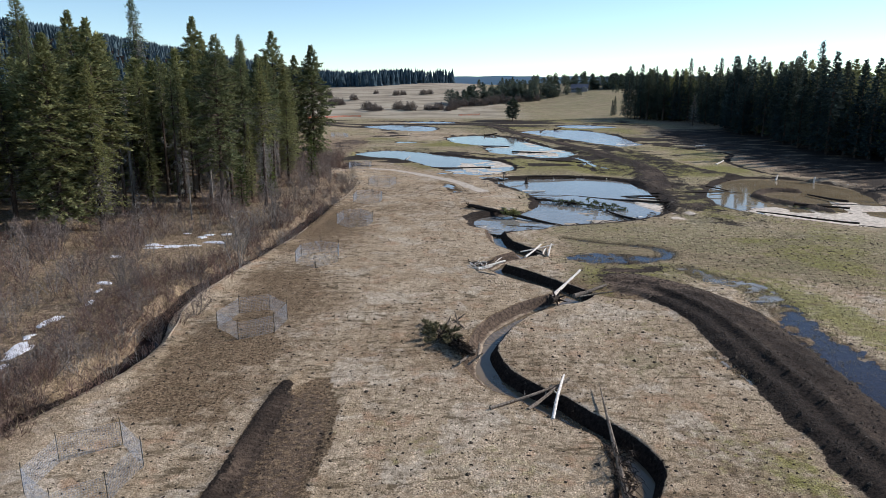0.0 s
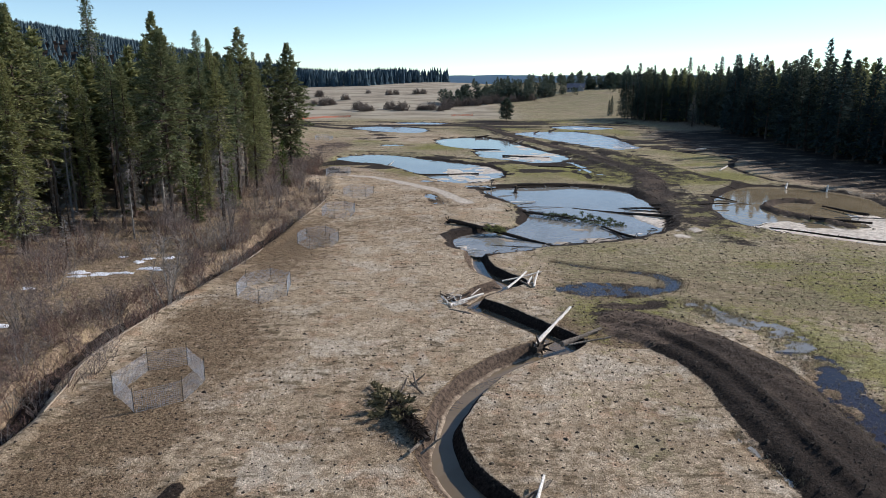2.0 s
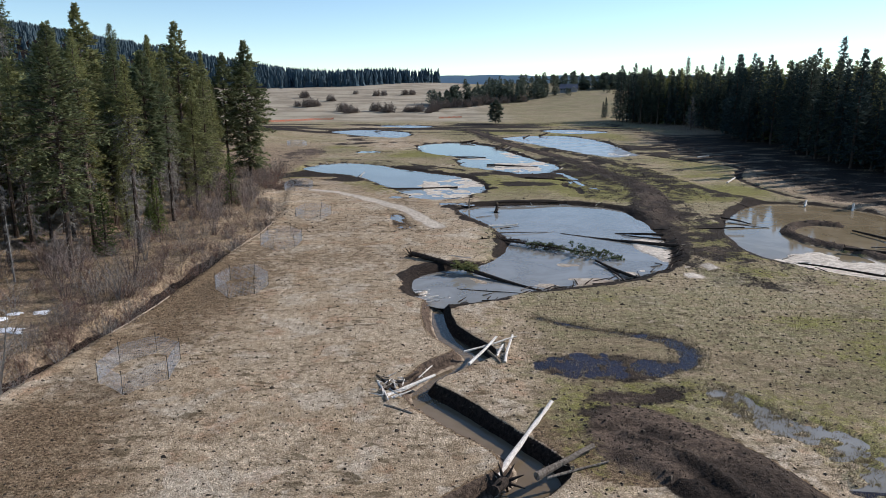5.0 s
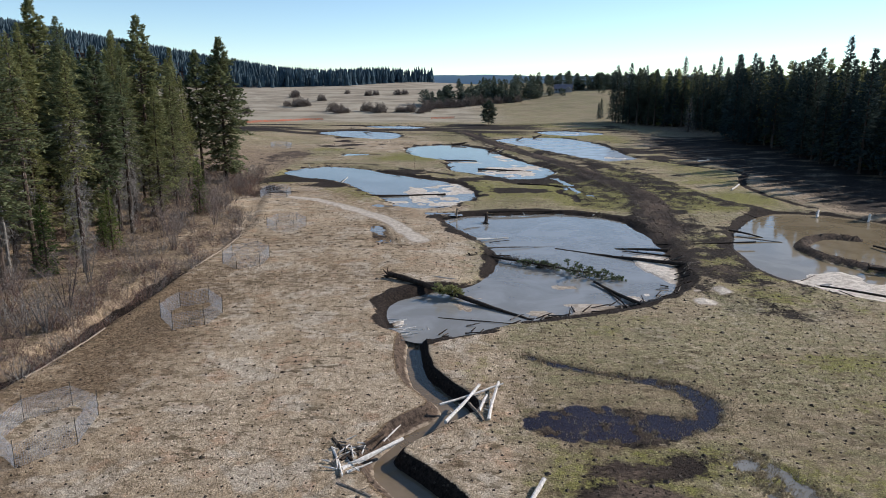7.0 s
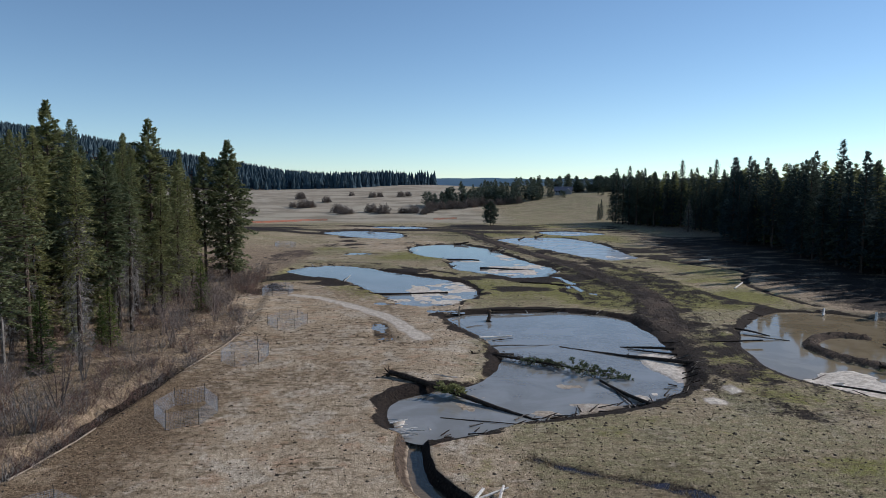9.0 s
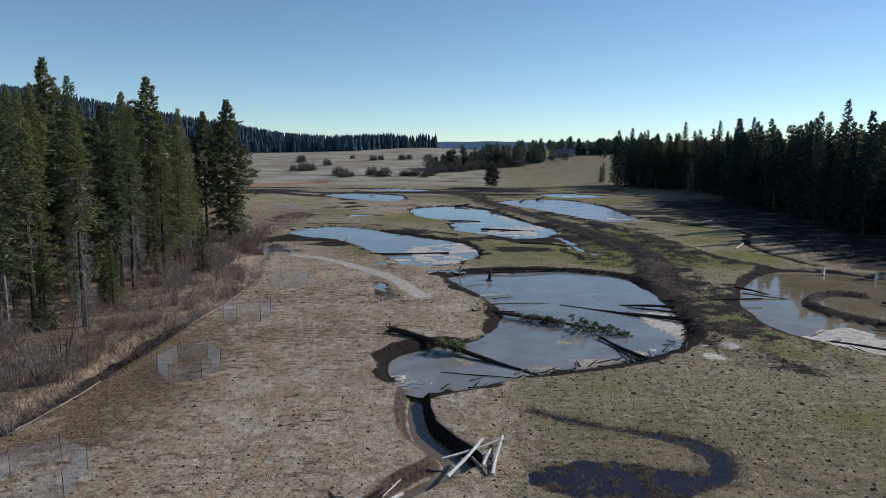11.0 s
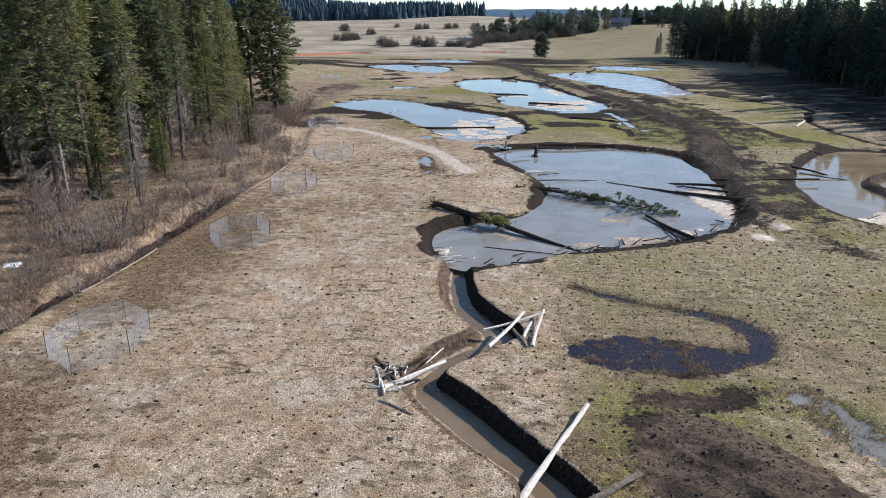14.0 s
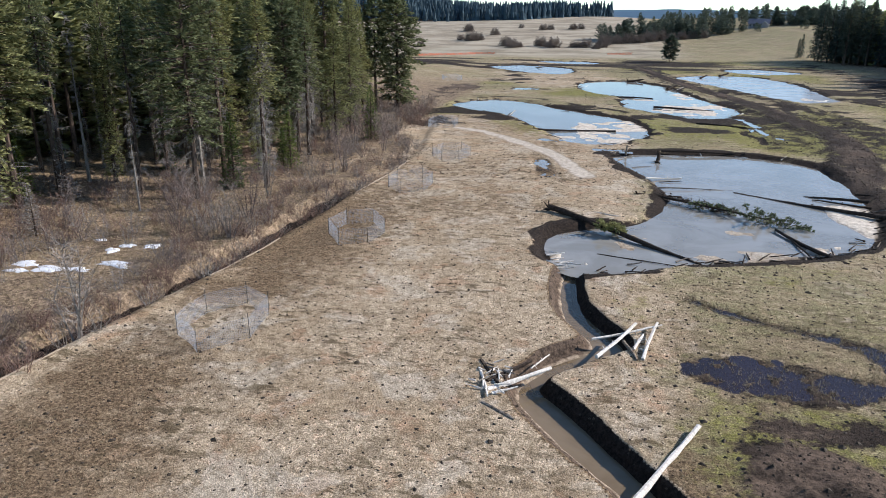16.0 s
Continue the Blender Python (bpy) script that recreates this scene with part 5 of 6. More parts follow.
for n, (a, b, r0, r1, mat, lab) in enumerate((
        ((9.7, 79.9, 0.1), (12.2, 84.2, 0.75), 0.16, 0.11, BLEACHED, "bleached log leaning over the stream"),
        ((9.4, 82.2, 0.25), (13.9, 84.6, 0.55), 0.10, 0.07, BLEACHED, "thin bleached pole across the stream"),
        ((11.4, 82.4, 0.2), (12.1, 79.9, 0.18), 0.14, 0.11, OLD_LOG, "weathered log stub on the bank"),
        ((12.5, 80.1, 0.15), (13.6, 84.9, 0.65), 0.15, 0.11, BLEACHED, "bleached log propped on the others"),
        ((12.0, 81.4, 0.15), (12.6, 83.2, 0.4), 0.13, 0.1, BLEACHED, "short bleached log beside the stream"),
        ((3.9, 74.4, 0.15), (7.1, 77.6, 0.25), 0.19, 0.13, BLEACHED, "bleached split log over the stream edge"),
        ((3.7, 75.3, 0.2), (5.9, 78.3, 0.25), 0.14, 0.1, DARK_LOG, "dark wet log in the pile"),
        ((3.0, 77.9, 0.1), (4.3, 75.2, 0.25), 0.16, 0.12, DARK_LOG, "dark log end in the pile"),
        ((3.8, 73.1, 0.12), (5.7, 71.7, 0.12), 0.17, 0.13, OLD_LOG, "weathered log lying in the grass"),
        ((3.1, 76.6, 0.15), (4.0, 73.6, 0.3), 0.10, 0.07, BLEACHED, "bleached branch in the pile"),
        ((4.2, 74.0, 0.2), (5.5, 74.9, 0.3), 0.10, 0.05, BLEACHED, "bleached branch in the pile"),
        ((6.0, 77.6, 0.1), (6.9, 79.2, 0.3), 0.06, 0.04, BLEACHED, "thin bleached branch beside the stream"),
        ((3.5, 76.9, 0.25), (5.2, 76.2, 0.4), 0.08, 0.05, OLD_LOG, "weathered branch in the pile"),
        ((2.9, 40.2, 0.2), (8.4, 43.7, 0.45), 0.13, 0.10, OLD_LOG, "mossy dead trunk laid across the stream"),
        ((5.3, 40.2, 0.2), (8.6, 43.9, 0.55), 0.13, 0.11, OLD_LOG, "knotty dead trunk laid across the stream"),
        ((6.7, 38.9, 0.15), (8.3, 44.2, 0.75), 0.14, 0.10, BLEACHED, "bleached log propped across the stream"),
        ((2.4, 49.6, 0.3), (1.2, 47.0, 0.5), 0.16, 0.10, OLD_LOG, "broken root piece beside the felled pine"))):
    log("log", lab, JAM, a, b, r0 * 0.8, r1 * 0.8, mat, 10 + n, 3)
for n in range(26):
    x, y, a = random.gauss(4.0, 0.6), random.gauss(75.4, 1.1), random.uniform(0, 3.14)
    l = random.uniform(0.35, 1.0)
    log("stick", "bleached stick in the driftwood pile", "driftwood sticks", (x, y, random.uniform(0.1, 0.4)), (x + l * math.cos(a), y + l * math.sin(a), random.uniform(0.1, 0.5)), 0.05, 0.025, random.choice((BLEACHED, BLEACHED, OLD_LOG)), 40 + n, 1)
for n in range(22):
    x, y, a = random.gauss(5.2, 0.9), random.gauss(97.6, 1.4), random.uniform(-0.5, 0.5)
    l = random.uniform(0.8, 2.6)
    log("stick", "bleached stick washed up at the pond outlet", "driftwood sticks", (x, y, -0.22), (x + l * math.cos(a), y + l * math.sin(a), -0.12), 0.06, 0.03, BLEACHED, 80 + n, 1)
for n, (a, b, r0, r1, mat, lab, roots) in enumerate((
        ((4.3, 113.2, 0.45), (18.4, 100.7, -0.32), 0.42, 0.20, DARK_LOG, "long dark trunk lying from bank into the pond", True),
        ((25.4, 129.2, -0.38), (39.5, 119.5, -0.05), 0.12, 0.34, DARK_LOG, "long dark trunk lying in the pond", False),
        ((33.4, 129.2, -0.36), (39.6, 126.6, 0.0), 0.10, 0.26, DARK_LOG, "dark log on the pond edge", False),
        ((34.0, 127.6, -0.36), (39.2, 124.2, -0.1), 0.08, 0.18, DARK_LOG, "thin dark log on the pond edge", False),
        ((27.0, 112.8, -0.2), (30.2, 102.2, -0.05), 0.16, 0.30, DARK_LOG, "dark log on the mud flat", False),
        ((27.6, 110.8, -0.25), (28.0, 103.6, -0.3), 0.08, 0.12, DARK_LOG, "thin dark branch on the mud flat", False),
        ((16.2, 128.6, -0.2), (25.6, 130.6, -0.36), 0.12, 0.05, OLD_LOG, "half-sunken pole in the pond", False),
        ((15.4, 133.6, -0.1), (20.0, 136.2, -0.34), 0.18, 0.07, BLEACHED, "bleached log end at the water's edge", False),
        ((13.8, 123.6, 0.1), (19.0, 125.2, -0.34), 0.28, 0.10, DARK_LOG, "dark driftwood log on the bank", True),
        ((18.6, 153.6, 0.1), (31.0, 155.2, 0.05), 0.28, 0.16, DARK_LOG, "dark log along the far pond bank", False),
        ((17.6, 146.6, -0.35), (17.9, 147.6, 0.75), 0.42, 0.26, DARK_LOG, "dark stump standing in the pond", True),
        ((9.6, 101.6, -0.34), (16.4, 99.4, -0.38), 0.07, 0.04, DARK_LOG, "sunken branch in shallow water", False),
        ((52.8, 139.0, 0.1), (56.5, 136.0, -0.36), 0.22, 0.10, DARK_LOG, "dark log at the pond edge", False),
        ((52.0, 134.4, 0.1), (57.8, 133.0, -0.36), 0.14, 0.07, OLD_LOG, "grey pole at the pond edge", False),
        ((72.6, 151.0, -0.3), (73.6, 152.6, 0.55), 0.26, 0.20, BLEACHED, "bleached leaning stump at the pond edge", False),
        ((79.0, 147.5, -0.4), (79.2, 147.7, 0.9), 0.26, 0.22, BLEACHED, "bleached upright snag in the pond", False),
        ((68.6, 129.6, -0.2), (70.6, 120.0, 0.2), 0.16, 0.30, DARK_LOG, "dark trunk on the mud spit", False),
        ((60.0, 117.0, 0.3), (67.0, 113.0, 0.1), 0.32, 0.20, DARK_LOG, "dark trunk on the mud spit", True),
        ((65.0, 119.5, -0.2), (73.0, 117.5, -0.1), 0.14, 0.10, OLD_LOG, "grey trunk on the mud flat", False),
        ((50.0, 109.4, 0.15), (61.5, 100.8, 0.15), 0.13, 0.20, DARK_LOG, "long dark log along the pond rim", False),
        ((39.2, 129.6, 0.15), (52.8, 130.6, 0.15), 0.18, 0.12, DARK_LOG, "dark log across the track", False),
        ((-10.6, 189.6, -0.3), (-9.6, 190.8, 0.4), 0.35, 0.25, DARK_LOG, "dark stump standing in the pond", True),
        ((-10.2, 189.8, -0.1), (-9.0, 191.5, 1.0), 0.16, 0.1, BLEACHED, "bleached leaning snag in the pond", False),
        ((-3.0, 172.0, 0.0), (12.0, 174.0, -0.2), 0.35, 0.2, DARK_LOG, "dark log on the mud flat", True),
        ((10.0, 237.0, -0.2), (22.0, 233.0, -0.1), 0.32, 0.2, DARK_LOG, "dark log across the pond", False),
        ((21.0, 214.0, -0.1), (34.0, 211.0, -0.1), 0.3, 0.2, DARK_LOG, "dark log across the pond", False),
        ((17, 285, 0.0), (22, 287, 0.6), 0.5, 0.3, DARK_LOG, "dark stump on the pond bank", True),
        ((28, 262, -0.2), (31, 266, 0.7), 0.5, 0.3, DARK_LOG, "dark stump in the pond", True),
        ((27.5, 186.5, 0.15), (36.5, 184.0, 0.1), 0.32, 0.2, DARK_LOG, "dark log on the meadow", False),
        ((42.5, 307, 0.0), (45, 309, 0.9), 0.4, 0.25, DARK_LOG, "dark stump in the far pond", True),
        ((50.5, 318, 0.1), (54, 321, 0.8), 0.5, 0.3, DARK_LOG, "dark stump on the far bank", True),
        ((83, 230.5, 0.2), (86.5, 231.5, 0.5), 0.3, 0.2, BLEACHED, "bleached log on the meadow", False),
        ((70, 178, 0.15), (74, 184, 0.5), 0.25, 0.2, BLEACHED, "bleached log on the meadow", False),
        ((-21, 352, -0.2), (-15, 334, 0.4), 0.3, 0.2, OLD_LOG, "grey log in the far pond", False),
        ((13.2, 150.6, -0.2), (13.25, 150.7, 1.3), 0.20, 0.17, OLD_LOG, "weathered upright post on the pond bank", False))):
    log("log", lab, POND_LOGS, a, b, r0 * 0.75, r1 * 0.75, mat, 120 + n, 4, roots)

for n in range(84):
    key = random.choice("aabccddde")
    outline = spline(PONDS[key]["outline"], 5, True)
    p = outline[random.randrange(len(outline))] + np.array([random.gauss(0, 0.7), random.gauss(0, 0.8)])
    l, a = random.uniform(0.8, 3.2), random.uniform(0, 3.14)
    q = p + l * np.array([math.cos(a), math.sin(a)])
    low = PONDS[key]["level"] + 0.02
    log("stick", "dark broken stick strewn along the pond edge", "pond edge debris", (*p, max(low, ground_z(*p)) + 0.03), (*q, max(low, ground_z(*q)) + random.uniform(0.03, 0.25)), 0.06, 0.03, random.choice((DARK_LOG, DARK_LOG, OLD_LOG, BLEACHED)), 400 + n, 1)


for n in range(60):
    p = SOUTH_SHORE[random.randrange(len(SOUTH_SHORE))] + np.array([random.gauss(-0.2, 0.6), random.gauss(0.9, 0.6)])
    l, a = random.uniform(0.5, 2.0), random.gauss(0.55, 0.7)
    q = p + l * np.array([math.cos(a), math.sin(a)])
    log("stick", "dark broken stick along the muddy pond shore", "pond edge debris", (*p, max(-0.36, ground_z(*p)) + 0.03), (*q, max(-0.36, ground_z(*q)) + random.uniform(0.03, 0.25)), 0.07, 0.03, random.choice((DARK_LOG, DARK_LOG, OLD_LOG)), 500 + n, 1)


def fallen_conifer(name, label, a, b, radius, branches, needles, seed, twigs=20):
    """A felled conifer with its needles, lying from root to tip."""
    a, b = Vector(a), Vector(b)
    way = b - a
    trunk, crown, dead = conifer(seed, way.length, 0.34, radius, branches, 15, 0.42, "pine", twigs, flat=0.26, ragged=1.5, lean=0.04)
    ob = thing(name, label, "fallen tree")
    ob.matrix_basis = Matrix.Translation(a) @ way.to_track_quat("Z", "Y").to_matrix().to_4x4() @ Matrix.Diagonal((1.0, 0.65, 1.0, 1.0))
    part("trunk", trunk.mesh("trunk", DARK_LOG), ob)
    part("crown", crown.mesh("crown", needles), ob)
    tagged(part("deadwood", dead.mesh("deadwood", DARK_LOG), ob, "dark bare branches"), kind="stuff")


fallen_conifer("fallen_pine", "felled green pine lying across the pond", (14.6, 125.0, 0.0), (30.2, 113.4, 0.0), 1.35, 95, WET_PINE, 81, 120)
fallen_conifer("fallen_pine", "felled browning pine top heaped beside the stream", (2.2, 48.2, 0.6), (-1.9, 56.0, 0.5), 0.85, 34, BROWNED, 82, 230)
fallen_conifer("fallen_pine", "dark needled branch lying on the trunk", (8.6, 109.2, 0.2), (12.0, 107.0, 0.2), 0.9, 40, FIR, 83, 20)
def dead_fall(a, b, seed):
    """A fallen dead trunk that keeps its bare twigs."""
    a, b = Vector(a), Vector(b)
    way = b - a
    trunk, crown, dead = conifer(seed, way.length, 0.25, 1.5, 3, 2, 0.1, "fir", 75)
    ob = thing("fallen_tree", "long weathered dead trunk with bare twigs spanning the stream", "fallen tree")
    ob.matrix_basis = Matrix.Translation(a) @ way.to_track_quat("Z", "Y").to_matrix().to_4x4()
    part("trunk", trunk.mesh("trunk", OLD_LOG), ob)
    tagged(part("deadwood", dead.mesh("deadwood", DARK_LOG), ob, "thin dark bare twigs"), kind="stuff")


dead_fall((8.7, 27.5, 0.2), (10.5, 43.6, 0.55), 91)
for n, (x, y, a) in enumerate(((0.8, 56.4, 0.5), (1.4, 56.0, 1.9), (0.2, 55.2, 1.2), (1.9, 55.0, 2.6), (2.6, 49.0, 1.4), (1.8, 47.6, 0.3))):
    log("stump", "broken upturned root piece", "broken roots", (x, y, 0.05), (x + 1.2 * math.cos(a), y + 1.2 * math.sin(a), 0.8), 0.08, 0.04, OLD_LOG, 170 + n, 3)


# ---- wire plant cages ----
def cage(x, y, rx, ry, turn, seed):
    """A ring of wire mesh on steel posts."""
    rng = random.Random(seed)
    ob = thing("wire_cage", "ring of grey wire mesh on thin steel posts round planted ground", "fence", "plant protection cages", m=pose(x, y, 0))
    corners = []
    for k in range(6):
        a = turn + k * math.pi / 3 + rng.uniform(-0.15, 0.15)
        px, py = rx * math.cos(a), ry * math.sin(a)
        corners.append(Vector((px, py, ground_z(x + px, y + py))))
    for p in corners:
        post = Soup()
        post.tube([p - Vector((0, 0, 0.2)), p + Vector((rng.uniform(-0.06, 0.06), rng.uniform(-0.06, 0.06), 1.75))], [0.02, 0.02], 5)
        part("post", post.mesh("post", POST), ob)
    for k in range(6):
        a, b = corners[k], corners[(k + 1) % 6]
        wires, n = Soup(), int((b - a).length / 0.13)
        side = (b - a).normalized().cross(Vector((0, 0, 1)))
        sag = rng.uniform(-0.15, 0.15)
        for i in range(n + 1):
            t = i / n
            p = a.lerp(b, t) + side * sag * math.sin(math.pi * t)
            p.z = ground_z(x + p.x, y + p.y)
            wires.tube([p, p + Vector((0, 0, 1.42))], [0.0065, 0.0065], 3, False)
        for j in range(11):
            z = Vector((0, 0, 0.04 + 0.138 * j))
            pts = [a.lerp(b, t) + side * sag * math.sin(math.pi * t) + z for t in (0, 0.25, 0.5, 0.75, 1)]
            wires.tube(pts, [0.0065] * 5, 3, False)
        part("mesh_panel", wires.mesh("mesh_panel", WIRE), ob, "grey wire mesh panel")


for n, (x, y, rx, ry, turn) in enumerate(((-18.4, 32.2, 2.6, 3.6, 0.5), (-16.2, 56.3, 2.8, 3.9, 0.4), (-14.5, 78.6, 2.6, 3.9, 0.6), (-13.0, 100.8, 2.6, 4.0, 0.3), (-13.2, 121.2, 2.6, 4.2, 0.5), (-12.4, 141.5, 2.8, 4.2, 0.2), (-20.5, 172, 2.8, 4.5, 0.4), (-40, 272, 3.2, 6.0, 0.3))):
    cage(x, y, rx, ry, turn, 200 + n)


# ---- straw wattle along the ditch ----
def wattle(points, seed):
    line = spline(points, 5)
    soup = Soup()
    rng = random.Random(seed)
    soup.tube([Vector((x, y, ground_z(x, y) + 0.03)) for x, y in line], [0.07 * rng.uniform(0.8, 1.2) for _ in line], 7)
    thing("straw_wattle", "tan straw wattle roll pinned along the ditch edge", "wattle", "straw wattles", me=soup.mesh("straw_wattle", WATTLE))


wattle([(-22.0, 52.4), (-22.6, 56.5), (-23.4, 60), (-23.3, 66), (-22.4, 73.4)], 1)
wattle([(-20.4, 86.8), (-19.6, 92), (-19.3, 97.2)], 2)
wattle([(-18.4, 117), (-17.6, 127), (-17.6, 136)], 3)


# ---- old snow ----
def snow_patch(x, y, rx, ry, seed):
    rng = random.Random(seed)
    rings, sides, verts, faces = 4, 20, [], []
    edge = [rng.uniform(0.25, 1.3) for _ in range(sides)]
    for r in range(rings + 1):
        for s in range(sides):
            f = r / rings * (0.55 * edge[s] + 0.225 * edge[(s + 1) % sides] + 0.225 * edge[s - 1])
            a = 2 * math.pi * s / sides
            px, py = x + rx * f * math.cos(a), y + ry * f * math.sin(a)
            verts.append((px, py, ground_z(px, py) + 0.10 * (1 - (r / rings) ** 2) - (0.06 if r == rings else 0) + rng.uniform(0, 0.03)))
    for r in range(rings):
        for s in range(sides):
            a, b = r * sides + s, r * sides + (s + 1) % sides
            faces.append((a, b, b + sides, a + sides))
    thing("snow_patch", "thin patch of melting old snow on dead grass", "snow", "snow patches", me=mesh_of("snow_patch", verts, faces, SNOW))


for n, (x, y, rx, ry) in enumerate(((-36.8, 86.0, 1.3, 0.7), (-34.0, 85.4, 1.3, 0.8), (-32.2, 90.7, 0.6, 0.8), (-29.4, 92.5, 0.7, 0.7), (-29.8, 87.7, 1.5, 0.8), (-31.5, 92.2, 0.7, 0.5), (-34.7, 68.6, 0.9, 0.5), (-33.8, 57.2, 0.6, 1.6),
                                    (-32.6, 49.8, 0.9, 1.8), (-33.4, 53.0, 0.4, 0.8), (-28.4, 87.0, 0.5, 0.4), (-31.8, 46.8, 0.5, 0.6), (-38.5, 79.5, 0.7, 0.4), (-35, 93.0, 0.5, 0.4), (-33.0, 62.0, 0.5, 1.2), (-34.0, 66.0, 0.4, 0.8), (-31.8, 85.8, 1.4, 0.5), (-36.0, 84.4, 1.0, 0.5))):
    snow_patch(x, y, rx * 1.35, ry * 1.35, 300 + n)


# ---- small ground cover ----
def clods():
    """Dark tufts and divots that pock the meadow in loose rows."""
    u, v = np.meshgrid(np.arange(-60, 90, 0.88), np.arange(-10, 170, 0.80))
    u, v = (a.ravel() + np.random.normal(0, 0.17, a.size) for a in (u, v))
    x, y = u * 0.985 + v * 0.17, v * 0.985 - u * 0.17
    inside = (x > -22) & (x < 58) & (y > 24) & (y < 154)
    x, y = x[inside], y[inside]
    n = len(x)
    h, dark, green, pale, thatch, duff, field, pasture = valley(x, y)
    slope = np.abs(valley(x + 0.4, y)[0] - h) + np.abs(valley(x, y + 0.4)[0] - h)
    keep = (h > 0.03) & (slope < 0.18) & (pale < 0.3) & (duff < 0.3) & (fbm(x, y, 9, 77, 3) + np.random.uniform(-0.7, 0.7, n) > -0.58)
    verts, faces = [], []
    for px, py, pz, lush in zip(x[keep], y[keep], h[keep], field[keep]):
        r = random.uniform(0.065, 0.13) * (1.0 + 0.4 * lush) * (1.0 + 0.5 * (random.random() < 0.10))
        k, a0 = len(verts), random.uniform(0, 6.28)
        for s in range(5):
            a, q = a0 + s * 1.2566, r * random.uniform(0.5, 1.8)
            verts.append((px + q * math.cos(a), py + q * math.sin(a), pz - 0.03))
        verts.append((px + random.uniform(-0.4, 0.4) * r, py + random.uniform(-0.4, 0.4) * r, pz + r * random.uniform(0.25, 0.75)))
        faces += [(k + s, k + (s + 1) % 5, k + 5) for s in range(5)]
    n = 18000
    x, y = np.random.uniform(-22, 58, n), 26 + 74 * np.random.random(n) ** 1.2
    h, dark, green, pale, thatch, duff, field, pasture = valley(x, y)
    keep = (h > 0.03) & (pale < 0.3) & (dark < 0.4) & (duff < 0.3) & (fbm(x, y, 5, 78, 4) + np.random.uniform(-0.5, 0.5, n) > 0.05)
    for px, py, pz in zip(x[keep], y[keep], h[keep]):
        r, k, a0 = random.uniform(0.03, 0.06), len(verts), random.uniform(0, 6.28)
        for s in range(3):
            a, q = a0 + s * 2.094, r * random.uniform(0.7, 2.0)
            verts.append((px + q * math.cos(a), py + q * math.sin(a), pz - 0.02))
        verts.append((px, py, pz + r * random.uniform(0.5, 1.2)))
        faces += [(k + s, k + (s + 1) % 3, k + 3) for s in range(3)]
    n = 16000
    x, y = np.random.uniform(-42, 105, n), 128 + 290 * np.random.random(n) ** 1.3
    h, dark, green, pale, thatch, duff, field, pasture = valley(x, y)
    keep = (h > -0.1) & (pale < 0.3) & (fbm(x * 0.6, y, 14, 79, 4) + 0.7 * (dark > 0.35) + np.random.uniform(-0.6, 0.6, n) > 0.45)
    for px, py, pz in zip(x[keep], y[keep], h[keep]):
        r = random.uniform(0.08, 0.15) * (1 + py / 350)
        k, a0 = len(verts), random.uniform(0, 6.28)
        for s in range(5):
            a, q = a0 + s * 1.2566, r * random.uniform(0.6, 1.8)
            verts.append((px + q * math.cos(a), py + q * math.sin(a), pz - 0.05))
        verts.append((px + random.uniform(-0.4, 0.4) * r, py + random.uniform(-0.4, 0.4) * r, pz + r * random.uniform(0.3, 0.9)))
        faces += [(k + s, k + (s + 1) % 5, k + 5) for s in range(5)]
    thing("clods", "small dark clods and tufts dotting the meadow", "clods", kind="stuff", me=mesh_of("clods", verts, faces, CLOD))


def soil_lumps():
    """Lumps of turned soil on the tracks and banks."""
    n = 60000
    x, y = np.random.uniform(-14, 70, n), 24 + 210 * np.random.random(n) ** 1.2
    h, dark = valley(x, y)[:2]
    keep = (dark > 0.5) & (h > -0.3)
    verts, faces = [], []
    for px, py, pz in zip(x[keep], y[keep], h[keep]):
        r = random.uniform(0.04, 0.12)
        k = len(verts)
        a0 = random.uniform(0, 6.28)
        for s in range(4):
            a = a0 + s * 1.5708
            verts.append((px + r * random.uniform(0.6, 1.3) * math.cos(a), py + r * random.uniform(0.6, 1.3) * math.sin(a), pz - 0.03))
        verts.append((px + random.uniform(-0.3, 0.3) * r, py + random.uniform(-0.3, 0.3) * r, pz + r * random.uniform(0.4, 0.9)))
        faces += [(k + s, k + (s + 1) % 4, k + 4) for s in range(4)]
    thing("soil_lumps", "lumps of turned dark soil along the tracks", "soil", kind="stuff", me=mesh_of("soil_lumps", verts, faces, CLOD))


def dry_grass():
    """Short blades of dead grass over the meadow, longer by the ditch."""
    n = 52000
    x, y = np.random.uniform(-46, 48, n), 24 + 95 * np.random.random(n) ** 1.2
    h, dark, green, pale, thatch, duff, field, pasture = valley(x, y)
    keep = (h > 0.0) & (dark < 0.35) & (pale < 0.5)
    verts, faces = [], []
    for px, py, pz, wild in zip(x[keep], y[keep], h[keep], duff[keep]):
        for _ in range(2):
            l = random.uniform(0.06, 0.16) + 0.30 * wild * random.random()
            a, b = random.uniform(0, 6.28), random.uniform(0, 6.28)
            k = len(verts)
            w = 0.02 + 0.012 * wild
            verts += [(px - w * math.cos(a), py - w * math.sin(a), pz - 0.02), (px + w * math.cos(a), py + w * math.sin(a), pz - 0.02), (px + l * 0.8 * math.cos(b), py + l * 0.8 * math.sin(b), pz + l)]
            faces.append((k, k + 1, k + 2))
    thing("dry_grass", "short dead straw-coloured grass", "grass", kind="stuff", me=mesh_of("dry_grass", verts, faces, STRAW))


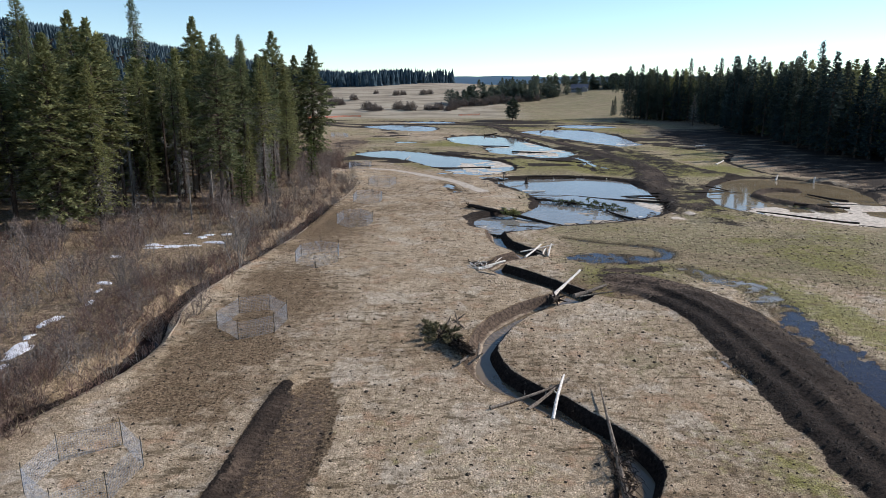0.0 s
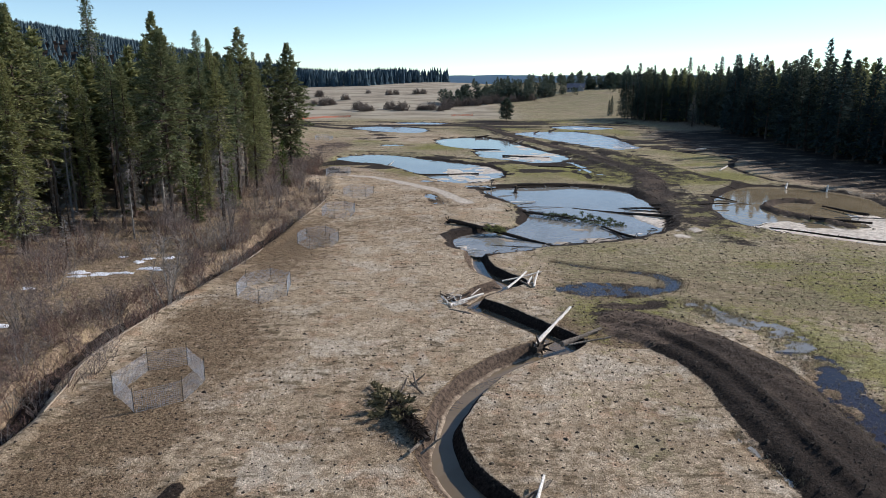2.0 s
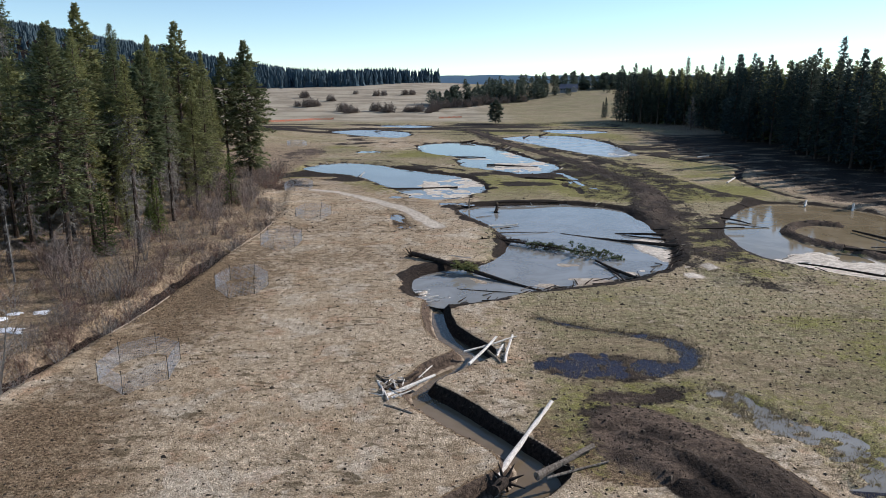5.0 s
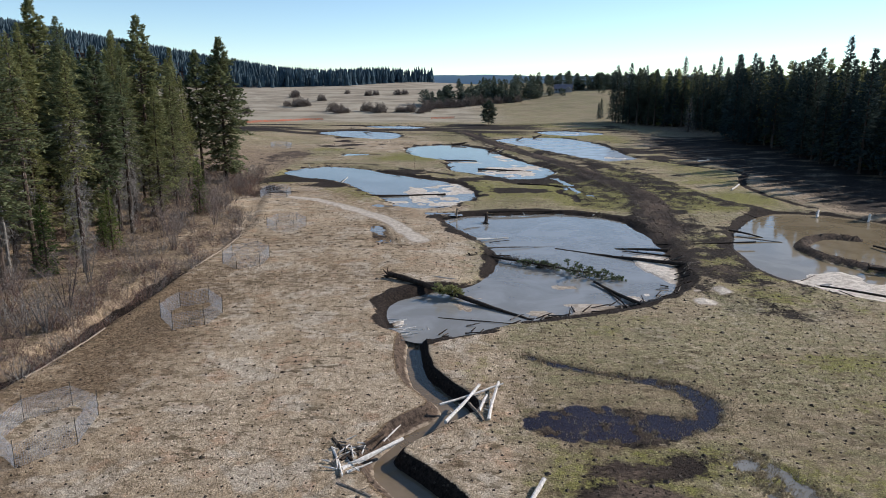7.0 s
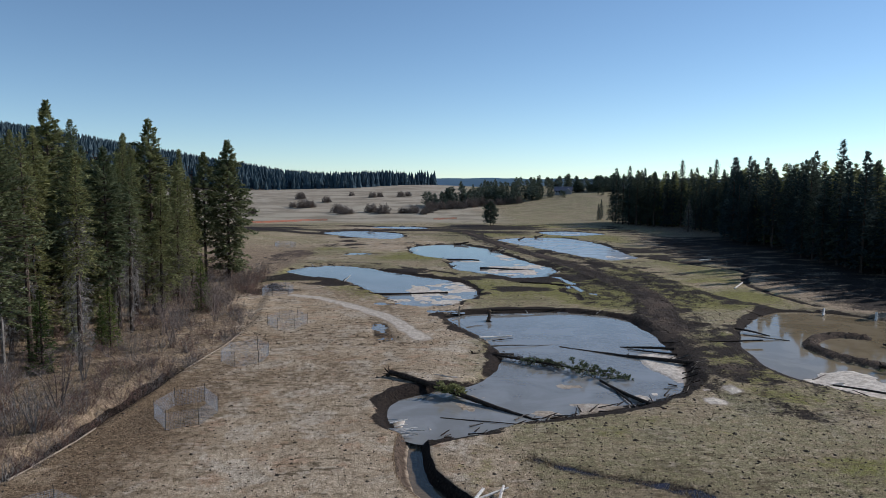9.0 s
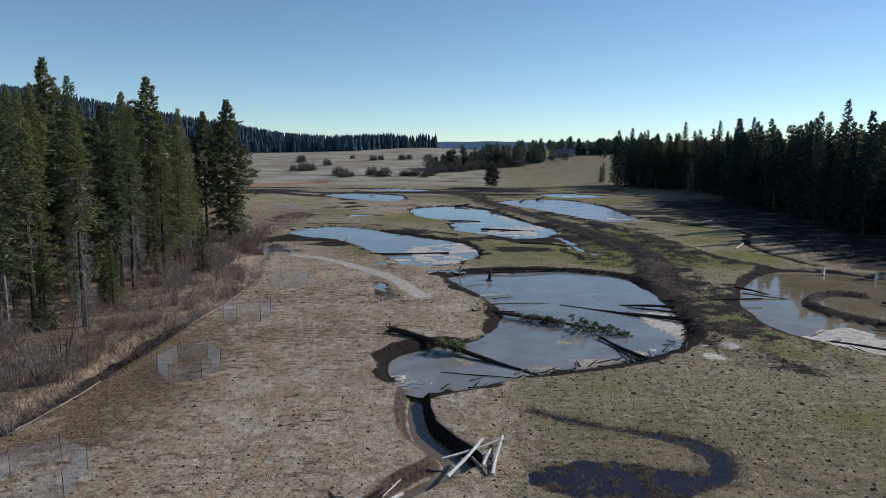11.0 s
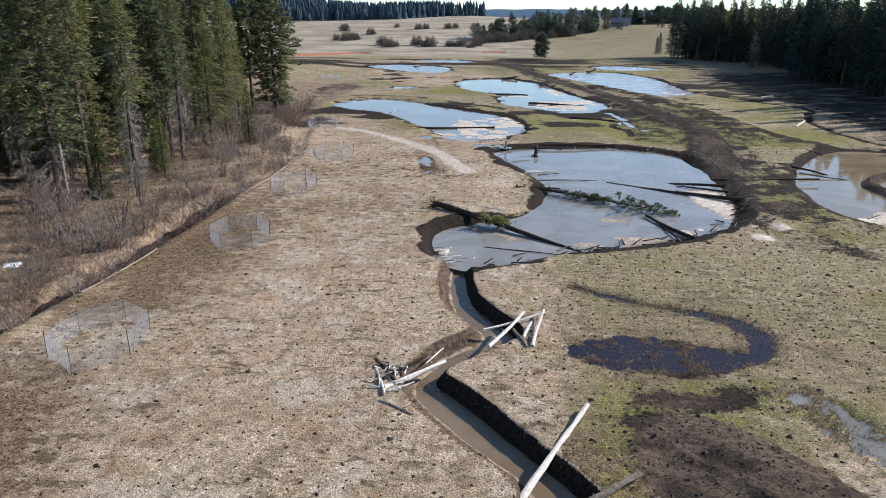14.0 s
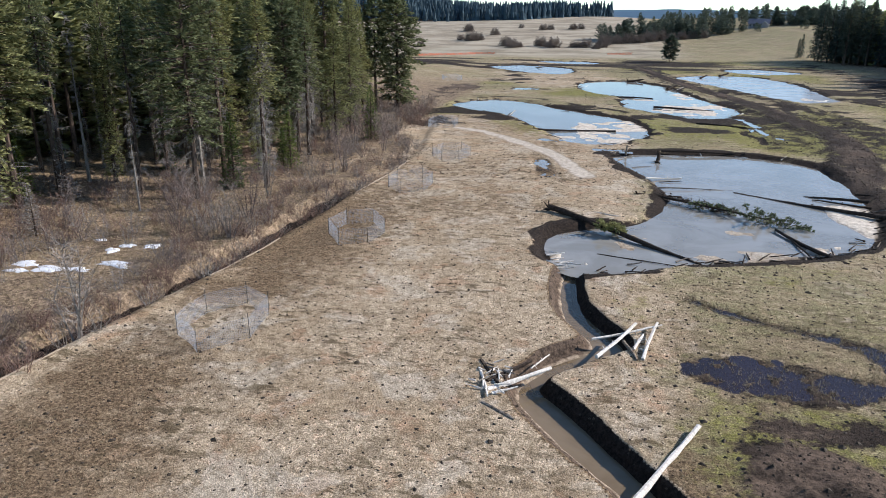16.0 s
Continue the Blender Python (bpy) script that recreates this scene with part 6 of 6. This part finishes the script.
def sedge():
    """Dead sedge standing in the shallow pools."""
    verts, faces = [], []
    for key in ("p", "q", "v", "x", "y"):
        line = spline(POOLS[key]["line"], 6)
        for _ in range(150 if key == "v" else 2600 if key == "p" else 1500):
            i = random.randrange(len(line))
            t = i / len(line)
            w = POOLS[key]["wide"][0] * (1 - t) + POOLS[key]["wide"][1] * t
            a, r = random.uniform(0, 6.283), w * (0.35 + 0.85 * random.random())
            px, py = line[i][0] + r * math.cos(a), line[i][1] + r * math.sin(a)
            pz = ground_z(px, py)
            for _ in range(3):
                l, a, s = random.uniform(0.08, 0.22), random.uniform(0, 6.283), random.uniform(0, 6.283)
                k = len(verts)
                verts += [(px - 0.02 * math.cos(a), py - 0.02 * math.sin(a), pz - 0.02), (px + 0.02 * math.cos(a), py + 0.02 * math.sin(a), pz - 0.02), (px + l * 0.7 * math.cos(s), py + l * 0.7 * math.sin(s), pz + l)]
                faces.append((k, k + 1, k + 2))
    thing("sedge", "dead sedge standing in the puddles", "grass", kind="stuff", me=mesh_of("sedge", verts, faces, STRAW))


sedge()
clods()
soil_lumps()
dry_grass()


# ---- far side of the valley ----
def house(x, y, turn, width, depth, wall, roof_rise, label):
    z = ground_z(x, y)
    ob = thing("house", label, "house", "farm houses", m=pose(x, y, z, 0, 0, turn))
    w, d = width / 2, depth / 2
    body = Soup()
    body.box((-w, -d, -1), (w, d, wall))
    n = len(body.v)
    body.v += [Vector((-w, -d, wall)), Vector((-w, d, wall)), Vector((-w, 0, wall + roof_rise - 0.2)), Vector((w, -d, wall)), Vector((w, d, wall)), Vector((w, 0, wall + roof_rise - 0.2))]
    body.f += [(n, n + 2, n + 1), (n + 3, n + 4, n + 5)]
    part("wall", body.mesh("wall", SIDING), ob)
    top = Soup()
    for s in (-1, 1):
        k = len(top.v)
        for xx in (-w - 0.6, w + 0.6):
            top.v += [Vector((xx, s * (d + 0.7), wall - 0.35)), Vector((xx, 0, wall + roof_rise)), Vector((xx, 0, wall + roof_rise + 0.25)), Vector((xx, s * (d + 0.7), wall - 0.1))]
        top.f += [(k, k + 1, k + 5, k + 4), (k + 3, k + 7, k + 6, k + 2), (k, k + 4, k + 7, k + 3), (k, k + 3, k + 2, k + 1), (k + 4, k + 5, k + 6, k + 7)]
    part("roof", top.mesh("roof", ROOFING), ob)
    gable = Soup()
    gable.box((w * 0.35, -d - 1.6, 0), (w * 0.85, -d - 0.05, wall))
    k = len(gable.v)
    gable.v += [Vector((w * 0.30, -d - 2.0, wall)), Vector((w * 0.90, -d - 2.0, wall)), Vector((w * 0.6, -d - 2.0, wall + roof_rise * 0.6)), Vector((w * 0.30, -d + 1, wall)), Vector((w * 0.90, -d + 1, wall)), Vector((w * 0.6, 0, wall + roof_rise * 0.6))]
    gable.f += [(k, k + 1, k + 2), (k, k + 2, k + 5, k + 3), (k + 1, k + 4, k + 5, k + 2)]
    part("porch", gable.mesh("porch", SIDING), ob)
    for i in range(4):
        cx = -w * 0.8 + i * w * 0.33
        frame_soup, pane = Soup(), Soup()
        frame_soup.box((cx - 0.85, -d - 0.10, 1.0), (cx + 0.85, -d + 0.1, 2.5))
        pane.box((cx - 0.7, -d - 0.14, 1.12), (cx + 0.7, -d - 0.05, 2.38))
        win = part("window", frame_soup.mesh("window", TRIM_WHITE), ob, "white-framed window")
        part("pane", pane.mesh("pane", PANE), win)
    chimney = Soup()
    chimney.box((-w * 0.3, 0.3, wall), (-w * 0.3 + 1.0, 1.3, wall + roof_rise + 1.0))
    part("chimney", chimney.mesh("chimney", SIDING), ob)


house(121, 632, -14, 14, 9, 2.9, 3.2, "grey farmhouse with a dark gabled roof above the meadow")
house(176, 640, 8, 11, 8, 2.8, 2.6, "low grey outbuilding with a dark gabled roof")


def net_fence(points, seed):
    """Orange barrier net sagging between stakes."""
    ob = thing("barrier_fence", "faded orange plastic barrier fence on stakes", "fence", "barrier fences")
    line = spline(points, 4)
    net = Soup()
    for i in range(len(line) - 1):
        a, b = Vector((*line[i], ground_z(*line[i]))), Vector((*line[i + 1], ground_z(*line[i + 1])))
        for j in range(6):
            z = Vector((0, 0, 0.15 + 0.19 * j))
            net.tube([a + z, a.lerp(b, 0.5) + z * 0.94, b + z], [0.05] * 3, 4, False)
        for j in range(9):
            p = a.lerp(b, j / 9)
            net.tube([p + Vector((0, 0, 0.12)), p + Vector((0, 0, 1.12))], [0.04, 0.04], 4, False)
    part("net", net.mesh("net", ORANGE), ob)
    for p in line[::2]:
        s = Soup()
        z = ground_z(*p)
        s.tube([Vector((*p, z - 0.1)), Vector((*p, z + 1.3))], [0.05, 0.05], 5)
        part("stake", s.mesh("stake", POST), ob)


net_fence([(-90, 415), (-76, 428), (-62, 442), (-52, 447)], 1)
net_fence([(10, 455), (24, 462)], 2)
